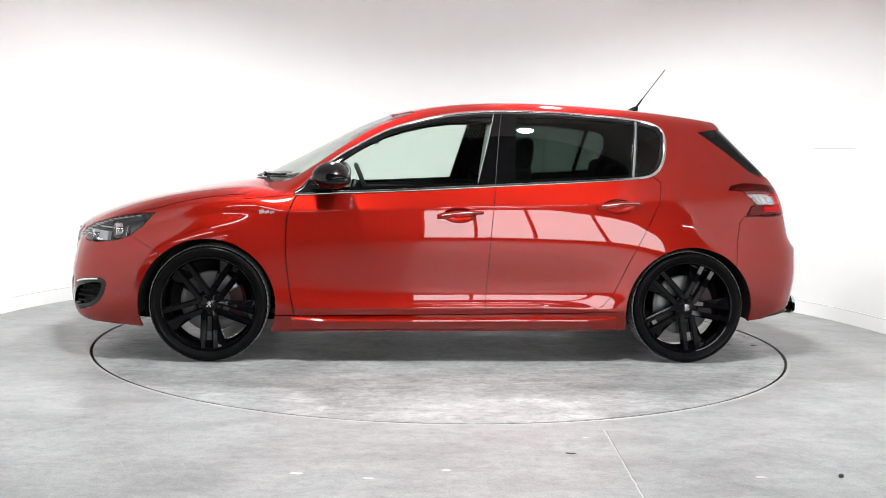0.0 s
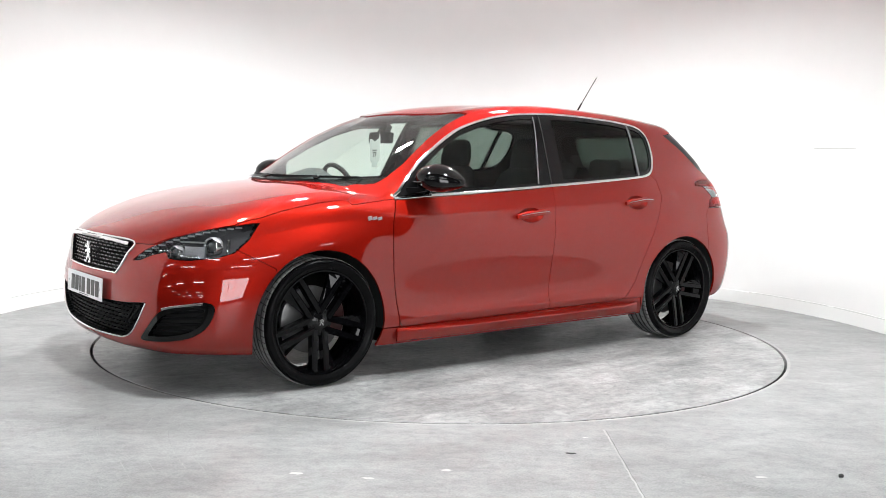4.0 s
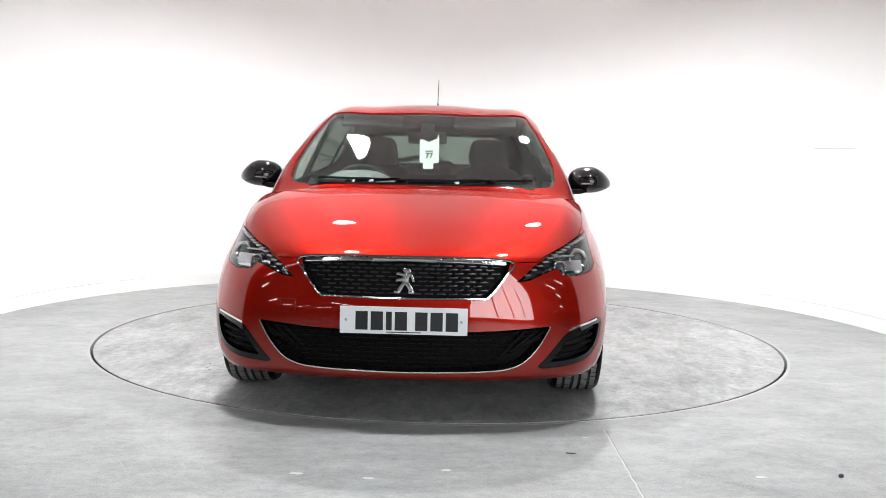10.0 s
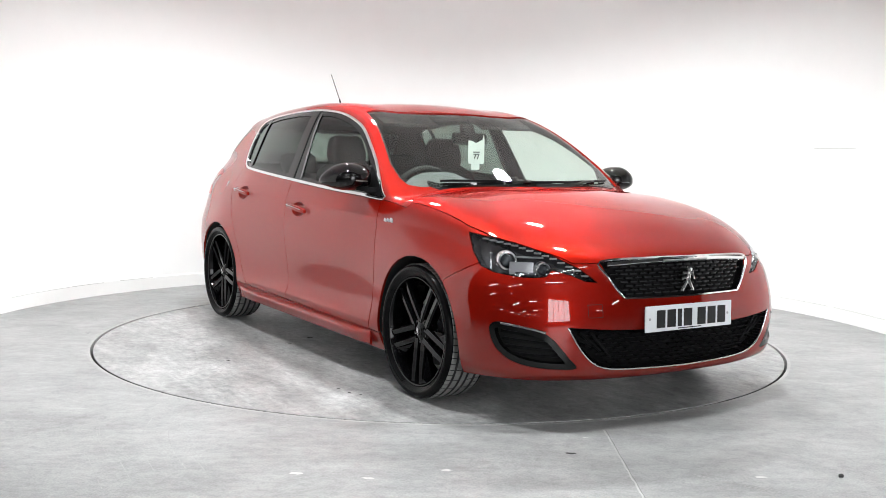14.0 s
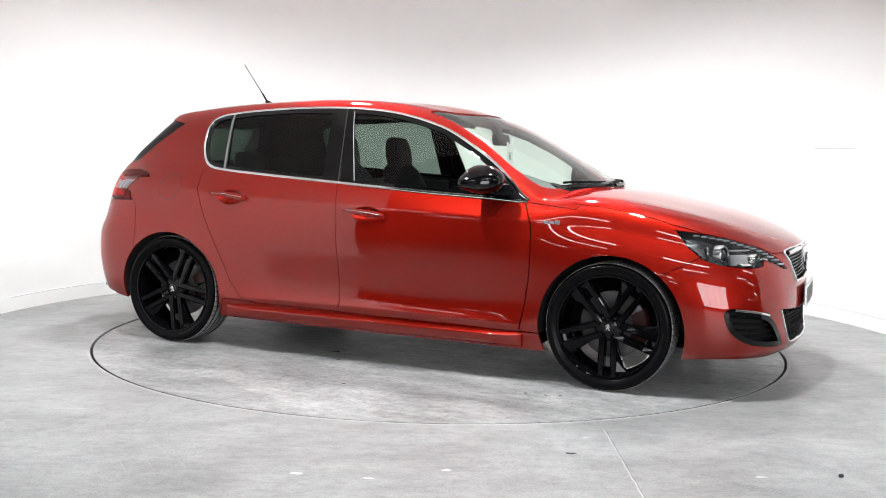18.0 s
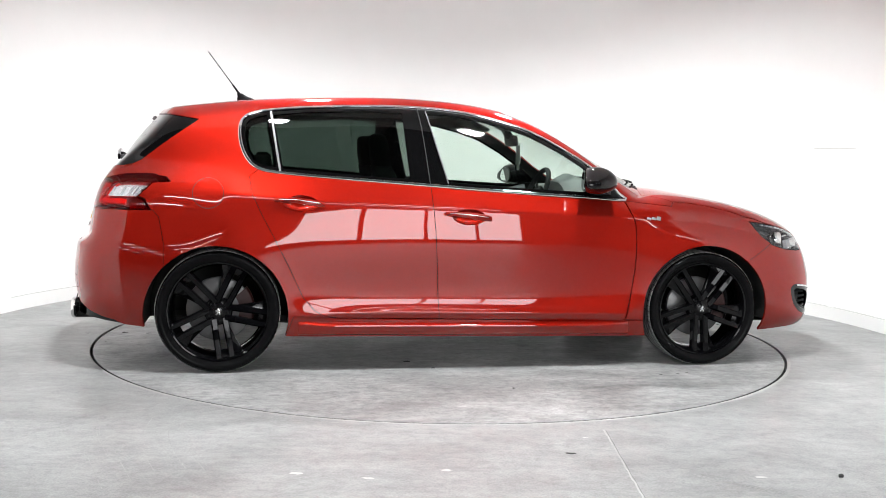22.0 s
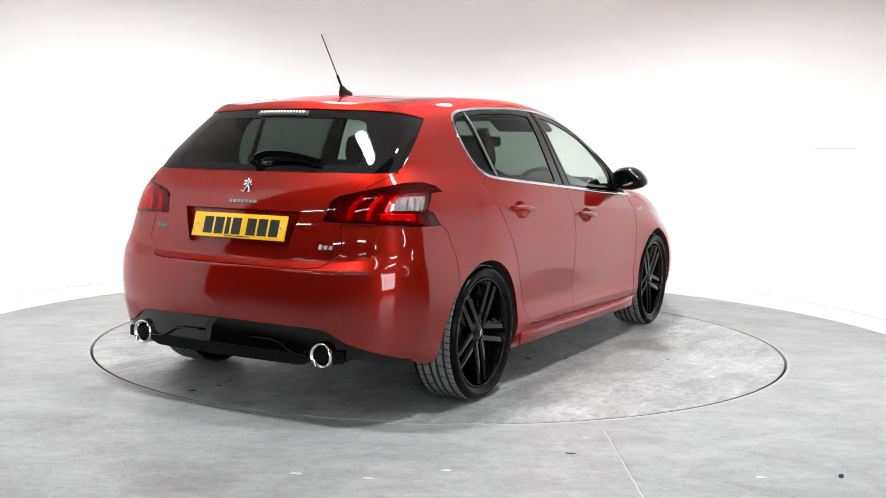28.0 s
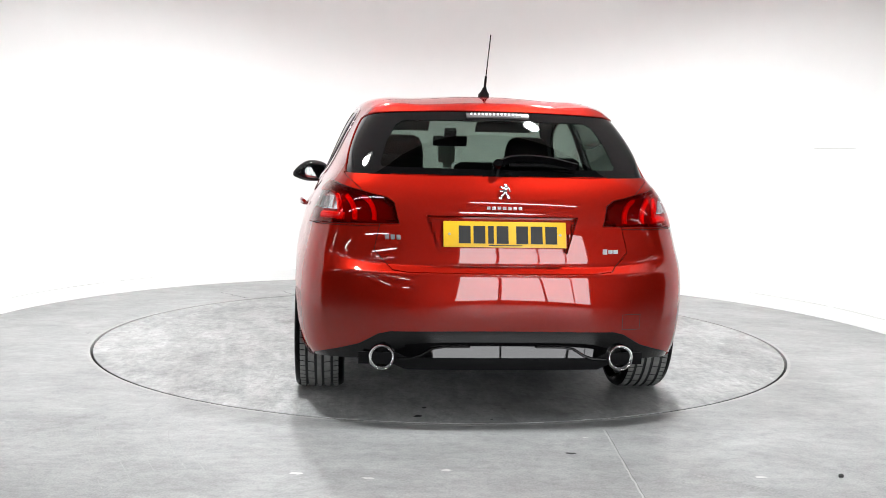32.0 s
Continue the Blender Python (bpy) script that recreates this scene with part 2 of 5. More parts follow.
def ring_shape(r, n=8, sx=1.0):
    return [(sx * r * math.cos(2 * math.pi * k / n), r * math.sin(2 * math.pi * k / n)) for k in range(n)]


def smooth_path(pts, per=8, closed=False):
    """A Catmull-Rom line through the points."""
    P = [Vector(p) for p in pts]
    n = len(P)
    out = []
    for i in range(n if closed else n - 1):
        p0 = P[(i - 1) % n] if closed or i else P[0] * 2 - P[1]
        p1, p2 = P[i], P[(i + 1) % n]
        p3 = P[(i + 2) % n] if closed or i < n - 2 else P[-1] * 2 - P[-2]
        for k in range(per):
            t = k / per
            out.append(0.5 * (2 * p1 + (p2 - p0) * t + (2 * p0 - 5 * p1 + 4 * p2 - p3) * t * t + (3 * p1 - p0 - 3 * p2 + p3) * t ** 3))
    if not closed:
        out.append(P[-1])
    return out


# ---- the place: round white studio wall, concrete floor with a turntable, dim hall behind ----
R_TABLE, R_WALL = 2.052, 3.022


def sheet_ring(r0, r1, n=160, z=0.0):
    bm = bmesh.new()
    add_lathe(bm, [(r0, z), (r1, z)], n)
    return bm


floor = tagged(part("floor", sheet_ring(R_TABLE + 0.026, 32.0, 160, 0.0), M_FLOOR, None), "pale grey polished concrete floor, scuffed and mottled", "floor", kind="structure")
bm = bmesh.new()
add_lathe(bm, [(R_TABLE + 0.009, -0.06), (R_TABLE + 0.009, 0.0005), (R_TABLE + 0.026, 0.0005), (R_TABLE + 0.026, -0.06)], 200)
tagged(part("floor_ring", bm, M_STEEL, None), "thin pale steel edge ring set in the concrete floor", "floor ring", kind="structure")
bm = bmesh.new()
add_lathe(bm, [(R_TABLE - 0.3, -0.06), (R_TABLE + 0.1, -0.06)], 96)
tagged(part("floor_pit", bm, M_GAP, None), "dark bottom of the gap round the turntable", "floor gap", kind="structure")

turntable = tagged(new("turntable"), "round concrete turntable with a dark gap round it", "turntable")
bm = bmesh.new()
add_lathe(bm, [(0.0001, 0.0), (R_TABLE - 0.009, 0.0), (R_TABLE - 0.007, -0.002), (R_TABLE - 0.007, -0.05), (0.0001, -0.05)], 200)
part("disc", bm, M_DISC, turntable, "scuffed pale concrete disc")
bm = bmesh.new()
add_lathe(bm, [(R_TABLE - 0.0068, -0.05), (R_TABLE - 0.0068, -0.003), (R_TABLE - 0.004, -0.003), (R_TABLE - 0.004, -0.05)], 200)
part("edge_band", bm, M_GAP, turntable, "dark rubber edge band")

WALL_A, WALL_B = radians(-39), radians(225)
H_WALL = 3.3


def arc_wall(r0, r1, z0, z1, a0, a1, n=120):
    bm = bmesh.new()
    pr = [(r0, z0), (r0, z1), (r1, z1), (r1, z0)]
    rings = [[bm.verts.new((r * math.cos(a), r * math.sin(a), z)) for r, z in pr] for a in (a0 + (a1 - a0) * k / n for k in range(n + 1))]
    for a, b in zip(rings, rings[1:]):
        for j in range(4):
            bm.faces.new((a[j], a[(j + 1) % 4], b[(j + 1) % 4], b[j]))
    bm.faces.new(rings[0])
    bm.faces.new(rings[-1][::-1])
    return bm


tagged(part("wall_round", arc_wall(R_WALL, R_WALL + 0.1, 0.0, H_WALL, WALL_A, WALL_B), M_WALL, None), "curved white painted studio wall, softly lit", "wall", kind="structure")
tagged(part("baseboard", arc_wall(R_WALL - 0.012, R_WALL - 0.001, 0.0, 0.098, WALL_A, WALL_B), M_SKIRT, None), "low white skirting board along the curved wall", "baseboard", kind="structure")
tagged(part("ceiling", box(pose(0, 2.5, H_WALL + 0.05), 37, 9.4, 0.1), M_CEIL, None, smooth=False), "plain white ceiling over the studio", "ceiling", kind="structure")
tagged(part("ceiling_hall", box(pose(0, -14.7, H_WALL + 0.05), 37, 25.0, 0.1), M_HALL_CEIL, None, smooth=False), "dark grey ceiling of the hall", "ceiling", kind="structure")
for nm, mx in (("wall_south", pose(0, -27, 1.6)), ("wall_north", pose(0, 7, 1.6))):
    tagged(part(nm, box(mx, 36, 0.2, 3.4), M_HALL, None, smooth=False), "dim grey hall wall", "wall", kind="structure")
for nm, mx in (("wall_east", pose(18, -10, 1.6)), ("wall_west", pose(-18, -10, 1.6))):
    tagged(part(nm, box(mx, 0.2, 34.2, 3.4), M_HALL, None, smooth=False), "dim grey hall wall", "wall", kind="structure")


def high_bay(m):
    e = tagged(new("high_bay_lamp"), "round metal high-bay lamp hanging from the ceiling, lit", "lamp", "high-bay lamps over the turntable")
    e.matrix_world = m
    bm = bmesh.new()
    add_lathe(bm, [(0.13, 0.0), (0.13, 0.03), (0.10, 0.14), (0.06, 0.2), (0.0001, 0.2)], 32)
    part("housing", bm, M_HOUSING, e)
    bm = bmesh.new()
    add_lathe(bm, [(0.0001, 0.012), (0.11, 0.012), (0.11, 0.02), (0.0001, 0.02)], 32)
    part("diffuser", bm, M_LAMP, e, "glowing round diffuser")
    bm = bmesh.new()
    add_lathe(bm, [(0.01, 0.2), (0.01, H_WALL - LAMP_Z)], 10)
    part("rod", bm, M_HOUSING, e)
    return e


first = high_bay(pose(*LAMP_SPOTS[0], LAMP_Z))
for lx, ly in LAMP_SPOTS[1:]:
    copy_thing(first, pose(lx, ly, LAMP_Z))


def strip_lamp(m, length):
    e = tagged(new("strip_lamp"), "long white fluorescent strip lamp on the hall ceiling, lit", "lamp", "strip lamps of the hall")
    e.matrix_world = m
    part("housing", box(pose(0, 0, 0.05), length, 0.12, 0.05, 0.008), M_HOUSING, e)
    part("tube", box(pose(0, 0, 0.0), length - 0.06, 0.06, 0.05, 0.02), M_STRIP, e, "glowing tube")
    return e


first = strip_lamp(pose(-1.25, -3.95, 3.2), 1.5)
for sx, sy in ((1.25, -3.95), (-2.6, -5.3), (1.25, -5.3), (-4.6, -4.4), (4.9, -3.9), (5.2, -5.6), (7.6, -6.3), (-7.4, -6.2), (8.0, -9.2), (11.5, -8.2), (12.5, -11.5), (15.5, -11.0)):
    copy_thing(first, pose(sx, sy, 3.2))
for sx in (-8.5, -5.2, -1.9):
    for sy in (-9.5, -12.5, -16.5, -21.5):
        copy_thing(first, pose(sx, sy, 3.2))


def hall_window(m, w, h):
    e = tagged(new("hall_window"), "wide bright frosted window in a white partition", "window")
    e.matrix_world = m
    part("pane", box(Matrix(), w, 0.02, h), M_WINDOW, e, "glowing frosted pane")
    for k in (-1, -.5, 0, .5, 1):
        part("mullion", box(pose(k * (w / 2 + .02 * abs(k)), 0.0, 0), .05, .06, h + .08, .005), M_HOUSING, e)
    for k in (-1, 1):
        part("rail", box(pose(0, 0.0, k * (h / 2 + .02)), w + .1, .06, .05, .005), M_HOUSING, e)


tagged(part("wall_partition", box(pose(3.6, -8.3, 1.65), 8.4, 0.12, 3.3), M_HALL, None, smooth=False), "grey partition wall of the hall", "wall", kind="structure")
hall_window(pose(2.5, -8.2, 1.65), 3.1, 2.5)


# ---- the car's skin: feature lines from the front centre round the side to the rear centre, left half ----
R0 = [(2.11, 0, .195), (2.105, .18, .195), (2.085, .36, .195), (2.045, .53, .197), (1.975, .70, .20), (1.80, .805, .195), (1.56, .84, .18), (1.31, .845, .17), (1.10, .845, .165), (.90, .845, .163), (.60, .845, .165), (.20, .845, .168), (-.25, .845, .172), (-.60, .845, .175), (-.95, .85, .18), (-1.15, .85, .19), (-1.31, .85, .20), (-1.50, .84, .215), (-1.71, .81, .235), (-1.93, .72, .262), (-2.062, .48, .28), (-2.08, .24, .28), (-2.085, 0, .28)]
R1 = [(2.145, 0, .245), (2.14, .18, .245), (2.12, .36, .245), (2.09, .54, .25), (2.005, .72, .26), (1.81, .843, .265), (1.56, .88, .27), (1.31, .89, .28), (1.10, .886, .27), (.90, .882, .285), (.60, .882, .295), (.20, .883, .30), (-.25, .884, .305), (-.60, .886, .305), (-.95, .889, .29), (-1.15, .89, .28), (-1.31, .89, .29), (-1.50, .88, .30), (-1.72, .84, .31), (-1.93, .745, .33), (-2.055, .49, .37), (-2.07, .24, .385), (-2.075, 0, .385)]
R2 = [(2.15, 0, .42), (2.145, .18, .42), (2.13, .36, .42), (2.10, .535, .42), (2.012, .718, .42), (1.81, .857, .425), (1.55, .897, .44), (1.31, .90, .45), (1.10, .893, .43), (.90, .875, .40), (.60, .863, .385), (.20, .862, .385), (-.25, .862, .39), (-.60, .867, .395), (-.95, .886, .42), (-1.15, .90, .44), (-1.31, .902, .45), (-1.50, .895, .45), (-1.74, .855, .46), (-1.953, .752, .47), (-2.062, .50, .48), (-2.088, .24, .485), (-2.09, 0, .485)]
R3 = [(2.145, 0, .50), (2.14, .18, .50), (2.125, .35, .50), (2.094, .525, .50), (2.008, .71, .50), (1.80, .845, .52), (1.54, .893, .565), (1.31, .90, .60), (1.10, .892, .57), (.90, .878, .57), (.60, .874, .57), (.20, .878, .575), (-.25, .88, .58), (-.60, .884, .585), (-.95, .893, .60), (-1.15, .902, .62), (-1.31, .899, .625), (-1.50, .888, .625), (-1.74, .85, .63), (-1.948, .75, .635), (-2.046, .49, .634), (-2.072, .24, .633), (-2.077, 0, .632)]
R4 = [(2.13, 0, .585), (2.125, .18, .582), (2.114, .34, .577), (2.082, .505, .57), (1.993, .695, .585), (1.78, .828, .61), (1.53, .868, .66), (1.31, .884, .70), (1.10, .884, .70), (.90, .875, .70), (.60, .876, .70), (.20, .882, .705), (-.25, .884, .715), (-.60, .885, .725), (-.95, .888, .74), (-1.15, .887, .75), (-1.31, .879, .755), (-1.50, .852, .76), (-1.73, .82, .755), (-1.922, .725, .72), (-1.992, .48, .674), (-2.014, .24, .667), (-2.018, 0, .666)]
R5 = [(2.125, 0, .655), (2.12, .17, .652), (2.103, .33, .645), (2.072, .478, .635), (1.965, .675, .66), (1.75, .782, .702), (1.52, .82, .755), (1.31, .842, .788), (1.10, .851, .803), (.90, .858, .81), (.60, .863, .82), (.20, .868, .835), (-.25, .868, .85), (-.60, .865, .865), (-.95, .862, .885), (-1.15, .846, .90), (-1.31, .827, .91), (-1.50, .807, .92), (-1.70, .777, .925), (-1.882, .692, .92), (-1.945, .47, .90), (-1.97, .24, .895), (-1.975, 0, .895)]
R6 = [(2.105, 0, .715), (2.10, .16, .713), (2.085, .31, .705), (2.06, .445, .695), (1.915, .60, .756), (1.70, .70, .827), (1.50, .736, .875), (1.31, .759, .903), (1.10, .778, .918), (.90, .790, .915), (.60, .81, .922), (.20, .822, .945), (-.25, .82, .970), (-.60, .81, .99), (-.95, .79, 1.015), (-1.15, .757, 1.04), (-1.31, .733, 1.055), (-1.50, .708, 1.06), (-1.68, .678, 1.058), (-1.818, .622, 1.05), (-1.855, .45, 1.045), (-1.88, .22, 1.04), (-1.885, 0, 1.04)]
ROWS = [R0, R1, R2, R3, R4, R5, R6]
# the line of A-pillar, roof rail and tailgate edge (columns 10 to 18), and the centre line (columns 4 to 18)
RAIL = [(.62, .693, 1.15), (.25, .60, 1.342), (-.25, .594, 1.405), (-.62, .588, 1.405), (-1.0, .566, 1.39), (-1.22, .549, 1.375), (-1.38, .537, 1.358), (-1.53, .538, 1.33), (-1.68, .588, 1.19)]
MID = [(2.0, .771), (1.83, .838), (1.62, .891), (1.43, .929), (1.27, .955), (1.13, .974), (.72, 1.19), (.30, 1.384), (-.2, 1.443), (-.6, 1.447), (-.95, 1.434), (-1.2, 1.418), (-1.42, 1.395), (-1.64, 1.358), (-1.775, 1.21)]


def skin_cage():
    """Control cage of the whole skin: side wrap, glasshouse sides and the strip of bonnet, screen, roof and tailgate."""
    pts, faces, crease, index = [], [], {}, {}

    def v(key, p):
        if key not in index:
            index[key] = len(pts)
            pts.append(Vector(p))
        return index[key]

    n = len(R0)
    for j, row in enumerate(ROWS):
        for i, p in enumerate(row):
            v(("s", j, i), p)
    for j in range(6):
        for i in range(n - 1):
            faces.append((v(("s", j, i), 0), v(("s", j, i + 1), 0), v(("s", j + 1, i + 1), 0), v(("s", j + 1, i), 0)))
    top = lambda i: index[("s", 6, i)]
    # glasshouse side: belt, middle, rail
    edge, middle = {}, {}
    for k, p in enumerate(RAIL):
        i = 10 + k
        edge[i] = v(("e", i), p)
        b = pts[top(i)]
        q = b.lerp(Vector(p), 0.5)
        middle[i] = v(("m", i), (q.x, q.y + 0.018, q.z))
    for i in range(10, 18):
        faces.append((top(i), top(i + 1), middle[i + 1], middle[i]))
        faces.append((middle[i], middle[i + 1], edge[i + 1], edge[i]))
    faces.append((top(9), top(10), middle[10]))
    faces.append((top(9), middle[10], edge[10]))
    faces.append((top(18), top(19), middle[18]))
    faces.append((middle[18], top(19), edge[18]))
    # the top strip
    strip = {0: [top(0), top(1), top(2), top(3)]}
    for k, (mx, mz) in enumerate(MID):
        i = 4 + k
        e = edge[i] if i >= 10 else top(i)
        pe = pts[e]
        row = []
        pw = 2.0 if i >= 10 else 3.6
        for w in (0, 1 / 3, 2 / 3):
            f = w ** pw
            row.append(v(("t", i, w), (mx + (pe.x - mx) * w ** 2.2, pe.y * w, mz + (pe.z - mz) * f)))
        strip[i] = row + [e]
    strip[19] = [top(22), top(21), top(20), top(19)]
    order = [0] + list(range(4, 20))
    for a, b in zip(order, order[1:]):
        for w in range(3):
            faces.append((strip[a][w], strip[a][w + 1], strip[b][w + 1], strip[b][w]))
    for w in range(3):
        crease[tuple(sorted((strip[17][w], strip[17][w + 1])))] = 0.85
        crease[tuple(sorted((strip[9][w], strip[9][w + 1])))] = 0.6
        crease[tuple(sorted((strip[19][w], strip[19][w + 1])))] = 0.3
    for i in range(4, 16):
        crease[tuple(sorted((index[("s", 5, i)], index[("s", 5, i + 1)])))] = 0.65
    for i in range(9, 14):
        crease[tuple(sorted((index[("s", 1, i)], index[("s", 1, i + 1)])))] = 0.55
    for i in range(19, 22):
        crease[tuple(sorted((index[("s", 3, i)], index[("s", 3, i + 1)])))] = 0.95
        crease[tuple(sorted((index[("s", 4, i)], index[("s", 4, i + 1)])))] = 0.6
    # the right half
    m = len(pts)
    mirror = [k if abs(p.y) < 1e-6 else None for k, p in enumerate(pts)]
    for k in range(m):
        if mirror[k] is None:
            mirror[k] = len(pts)
            pts.append(Vector((pts[k].x, -pts[k].y, pts[k].z)))
    faces += [tuple(mirror[k] for k in f[::-1]) for f in faces]
    crease.update({tuple(sorted((mirror[a], mirror[b]))): c for (a, b), c in list(crease.items())})
    return pts, faces, crease


def subdivided(pts, faces, crease, level):
    me = bpy.data.meshes.new("cage")
    me.from_pydata([tuple(p) for p in pts], [], faces)
    me.update()
    at = me.attributes.new("crease_edge", "FLOAT", "EDGE")
    for e in me.edges:
        at.data[e.index].value = crease.get(tuple(sorted(e.vertices)), 0.0)
    ob = new("cage", me)
    md = ob.modifiers.new("smooth", "SUBSURF")
    md.levels = md.render_levels = level
    md.boundary_smooth = "PRESERVE_CORNERS"
    ev = ob.evaluated_get(bpy.context.evaluated_depsgraph_get())
    out = ev.to_mesh()
    co = np.empty(len(out.vertices) * 3)
    out.vertices.foreach_get("co", co)
    fs = [tuple(p.vertices) for p in out.polygons]
    ev.to_mesh_clear()
    bpy.data.objects.remove(ob)
    bpy.data.meshes.remove(me)
    return co.reshape(-1, 3), fs


def car_skin():
    pts, faces, crease = skin_cage()
    want = np.array([tuple(p) for p in pts])
    ctrl = want.copy()
    for _ in range(3):
        got, _f = subdivided([Vector(p) for p in ctrl], faces, crease, 1)
        ctrl += 0.8 * (want - got[:len(ctrl)])
        ctrl[np.abs(want[:, 1]) < 1e-6, 1] = 0
    return subdivided([Vector(p) for p in ctrl], faces, crease, 4)


SKIN_V, SKIN_F = car_skin()
SKIN_F = np.array([f if len(f) == 4 else (*f, f[2]) for f in SKIN_F])
SKIN_TREE = BVHTree.FromPolygons([Vector(p) for p in SKIN_V], [tuple(f) for f in SKIN_F.tolist()])
D = math.sqrt(0.5)


def inside(poly, a, b):
    """Signed distance of points (a, b) to a closed polygon, positive inside."""
    best = np.full(len(a), 1e9)
    odd = np.zeros(len(a), bool)
    n = len(poly)
    for i in range(n):
        (x0, y0), (x1, y1) = poly[i], poly[(i + 1) % n]
        dx, dy = x1 - x0, y1 - y0
        k = np.clip(((a - x0) * dx + (b - y0) * dy) / (dx * dx + dy * dy + 1e-12), 0, 1)
        best = np.minimum(best, np.hypot(a - x0 - k * dx, b - y0 - k * dy))
        cross = (y0 > b) != (y1 > b)
        odd ^= cross & (a < (x1 - x0) * (b - y0) / (y1 - y0 + 1e-15) + x0)
    return np.where(odd, best, -best)


def rounded(poly, per=6):
    return [(p.x, p.y) for p in smooth_path([(x, y, 0) for x, y in poly], per, True)]


def mirrored(poly):
    """Closes a half outline (from the centre line out and back to it) to both sides."""
    return list(poly) + [(-y, z) for y, z in reversed(poly) if abs(y) > 1e-6]


# outlines seen from the side (x, z), the front and the rear (y, z), above (x, y), and across the front and rear corners (q, z)
def by_side(poly, least=0.4):
    return lambda V: np.minimum(inside(poly, V[:, 0], V[:, 2]), np.abs(V[:, 1]) - least)


def by_front(poly):
    return lambda V: np.minimum(inside(poly, V[:, 1], V[:, 2]), V[:, 0] - 1.5)


def by_rear(poly, most=-1.3):
    return lambda V: np.minimum(inside(poly, V[:, 1], V[:, 2]), most - V[:, 0])


def by_top(poly, least):
    return lambda V: np.minimum(inside(poly, V[:, 0], V[:, 1]), V[:, 2] - least)


def by_front_corner(poly):
    return lambda V: np.minimum(inside(poly, D * (np.abs(V[:, 1]) - V[:, 0]), V[:, 2]), V[:, 0] - 1.3)


def by_rear_corner(poly):
    return lambda V: np.minimum(inside(poly, D * (np.abs(V[:, 1]) + V[:, 0]), V[:, 2]), -1.3 - V[:, 0])


def clip(surf, fn, fine=3):
    """Keeps the part of a surface where fn is not negative; cells on the line are first cut finer."""
    V, F = surf
    val = fn(V)
    pos = (val >= 0)[F]
    keep = [tuple(f) for f in F[pos.all(1)].tolist()]
    cut = F[pos.any(1) & ~pos.all(1)]
    verts = V.tolist()
    known = {}

    def add(p):
        key = (round(p[0] * 1e5), round(p[1] * 1e5), round(p[2] * 1e5))
        if key not in known:
            known[key] = len(verts)
            verts.append(list(p))
        return known[key]

    if len(cut):
        c = V[cut]
        g = np.linspace(0, 1, fine + 1)
        tri = cut[:, 2] == cut[:, 3]
        W = np.empty((len(cut), fine + 1, fine + 1, 3))
        for i, a in enumerate(g):
            for j, b in enumerate(g):
                W[:, i, j] = (1 - a) * (1 - b) * c[:, 0] + a * (1 - b) * c[:, 1] + a * b * c[:, 2] + (1 - a) * b * c[:, 3]
        wv = fn(W.reshape(-1, 3)).reshape(W.shape[:3])
        for k in range(len(cut)):
            for i in range(fine):
                for j in range(fine):
                    q = [(W[k, a, b], wv[k, a, b]) for a, b in ((i, j), (i + 1, j), (i + 1, j + 1), (i, j + 1))]
                    if all(x[1] < 0 for x in q):
                        continue
                    poly = []
                    for (p, s), (r, t) in zip(q, q[1:] + q[:1]):
                        if s >= 0:
                            poly.append(add(p))
                        if (s >= 0) != (t >= 0):
                            poly.append(add(p + (r - p) * (s / (s - t))))
                    poly = [a for n, a in enumerate(poly) if a != poly[n - 1]]
                    if len(poly) >= 3:
                        keep.append(tuple(poly[:4]))
                        if len(poly) > 4:
                            keep.append((poly[0], *poly[3:]))
    out = []
    for f in keep:
        u = []
        for a in f:
            if a not in u:
                u.append(a)
        if len(u) >= 3:
            out.append((*u, u[-1])[:4] if len(u) == 3 else tuple(u))
    if not out:
        return np.zeros((0, 3)), np.zeros((0, 4), int)
    F2 = np.array(out)
    used, inv = np.unique(F2.ravel(), return_inverse=True)
    return np.array(verts)[used], inv.reshape(-1, 4)


def less(fn, gap=0.0):
    return lambda V: -fn(V) - gap


def shrunk(fn, gap):
    return lambda V: fn(V) - gap


def normals(V, F):
    n = np.cross(V[F[:, 2]] - V[F[:, 0]], V[F[:, 3]] - V[F[:, 1]])
    tri = F[:, 2] == F[:, 3]
    n[tri] = np.cross(V[F[tri, 1]] - V[F[tri, 0]], V[F[tri, 2]] - V[F[tri, 0]])
    out = np.zeros_like(V)
    for k in range(4):
        np.add.at(out, F[:, k], n)
    return out / np.maximum(np.linalg.norm(out, axis=1, keepdims=True), 1e-12)


OUT_SIGN = 1.0


def offset(surf, d):
    V, F = surf
    return V + normals(V, F) * d * OUT_SIGN, F


def rim(surf, depth):
    """Gives a panel a turned-in edge of that depth."""
    V, F = surf
    N = normals(V, F) * OUT_SIGN
    count = {}
    for f in F.tolist():
        u = f[:3] if f[2] == f[3] else f
        for a, b in zip(u, u[1:] + u[:1]):
            k = (a, b) if a < b else (b, a)
            count[k] = None if k in count else (a, b)
    edges = [e for e in count.values() if e]
    idx = {}
    verts = V.tolist()
    faces = F.tolist()
    for a, b in edges:
        for q in (a, b):
            if q not in idx:
                idx[q] = len(verts)
                verts.append((V[q] - N[q] * depth).tolist())
        faces.append([b, a, idx[a], idx[b]])
    return np.array(verts), np.array(faces)


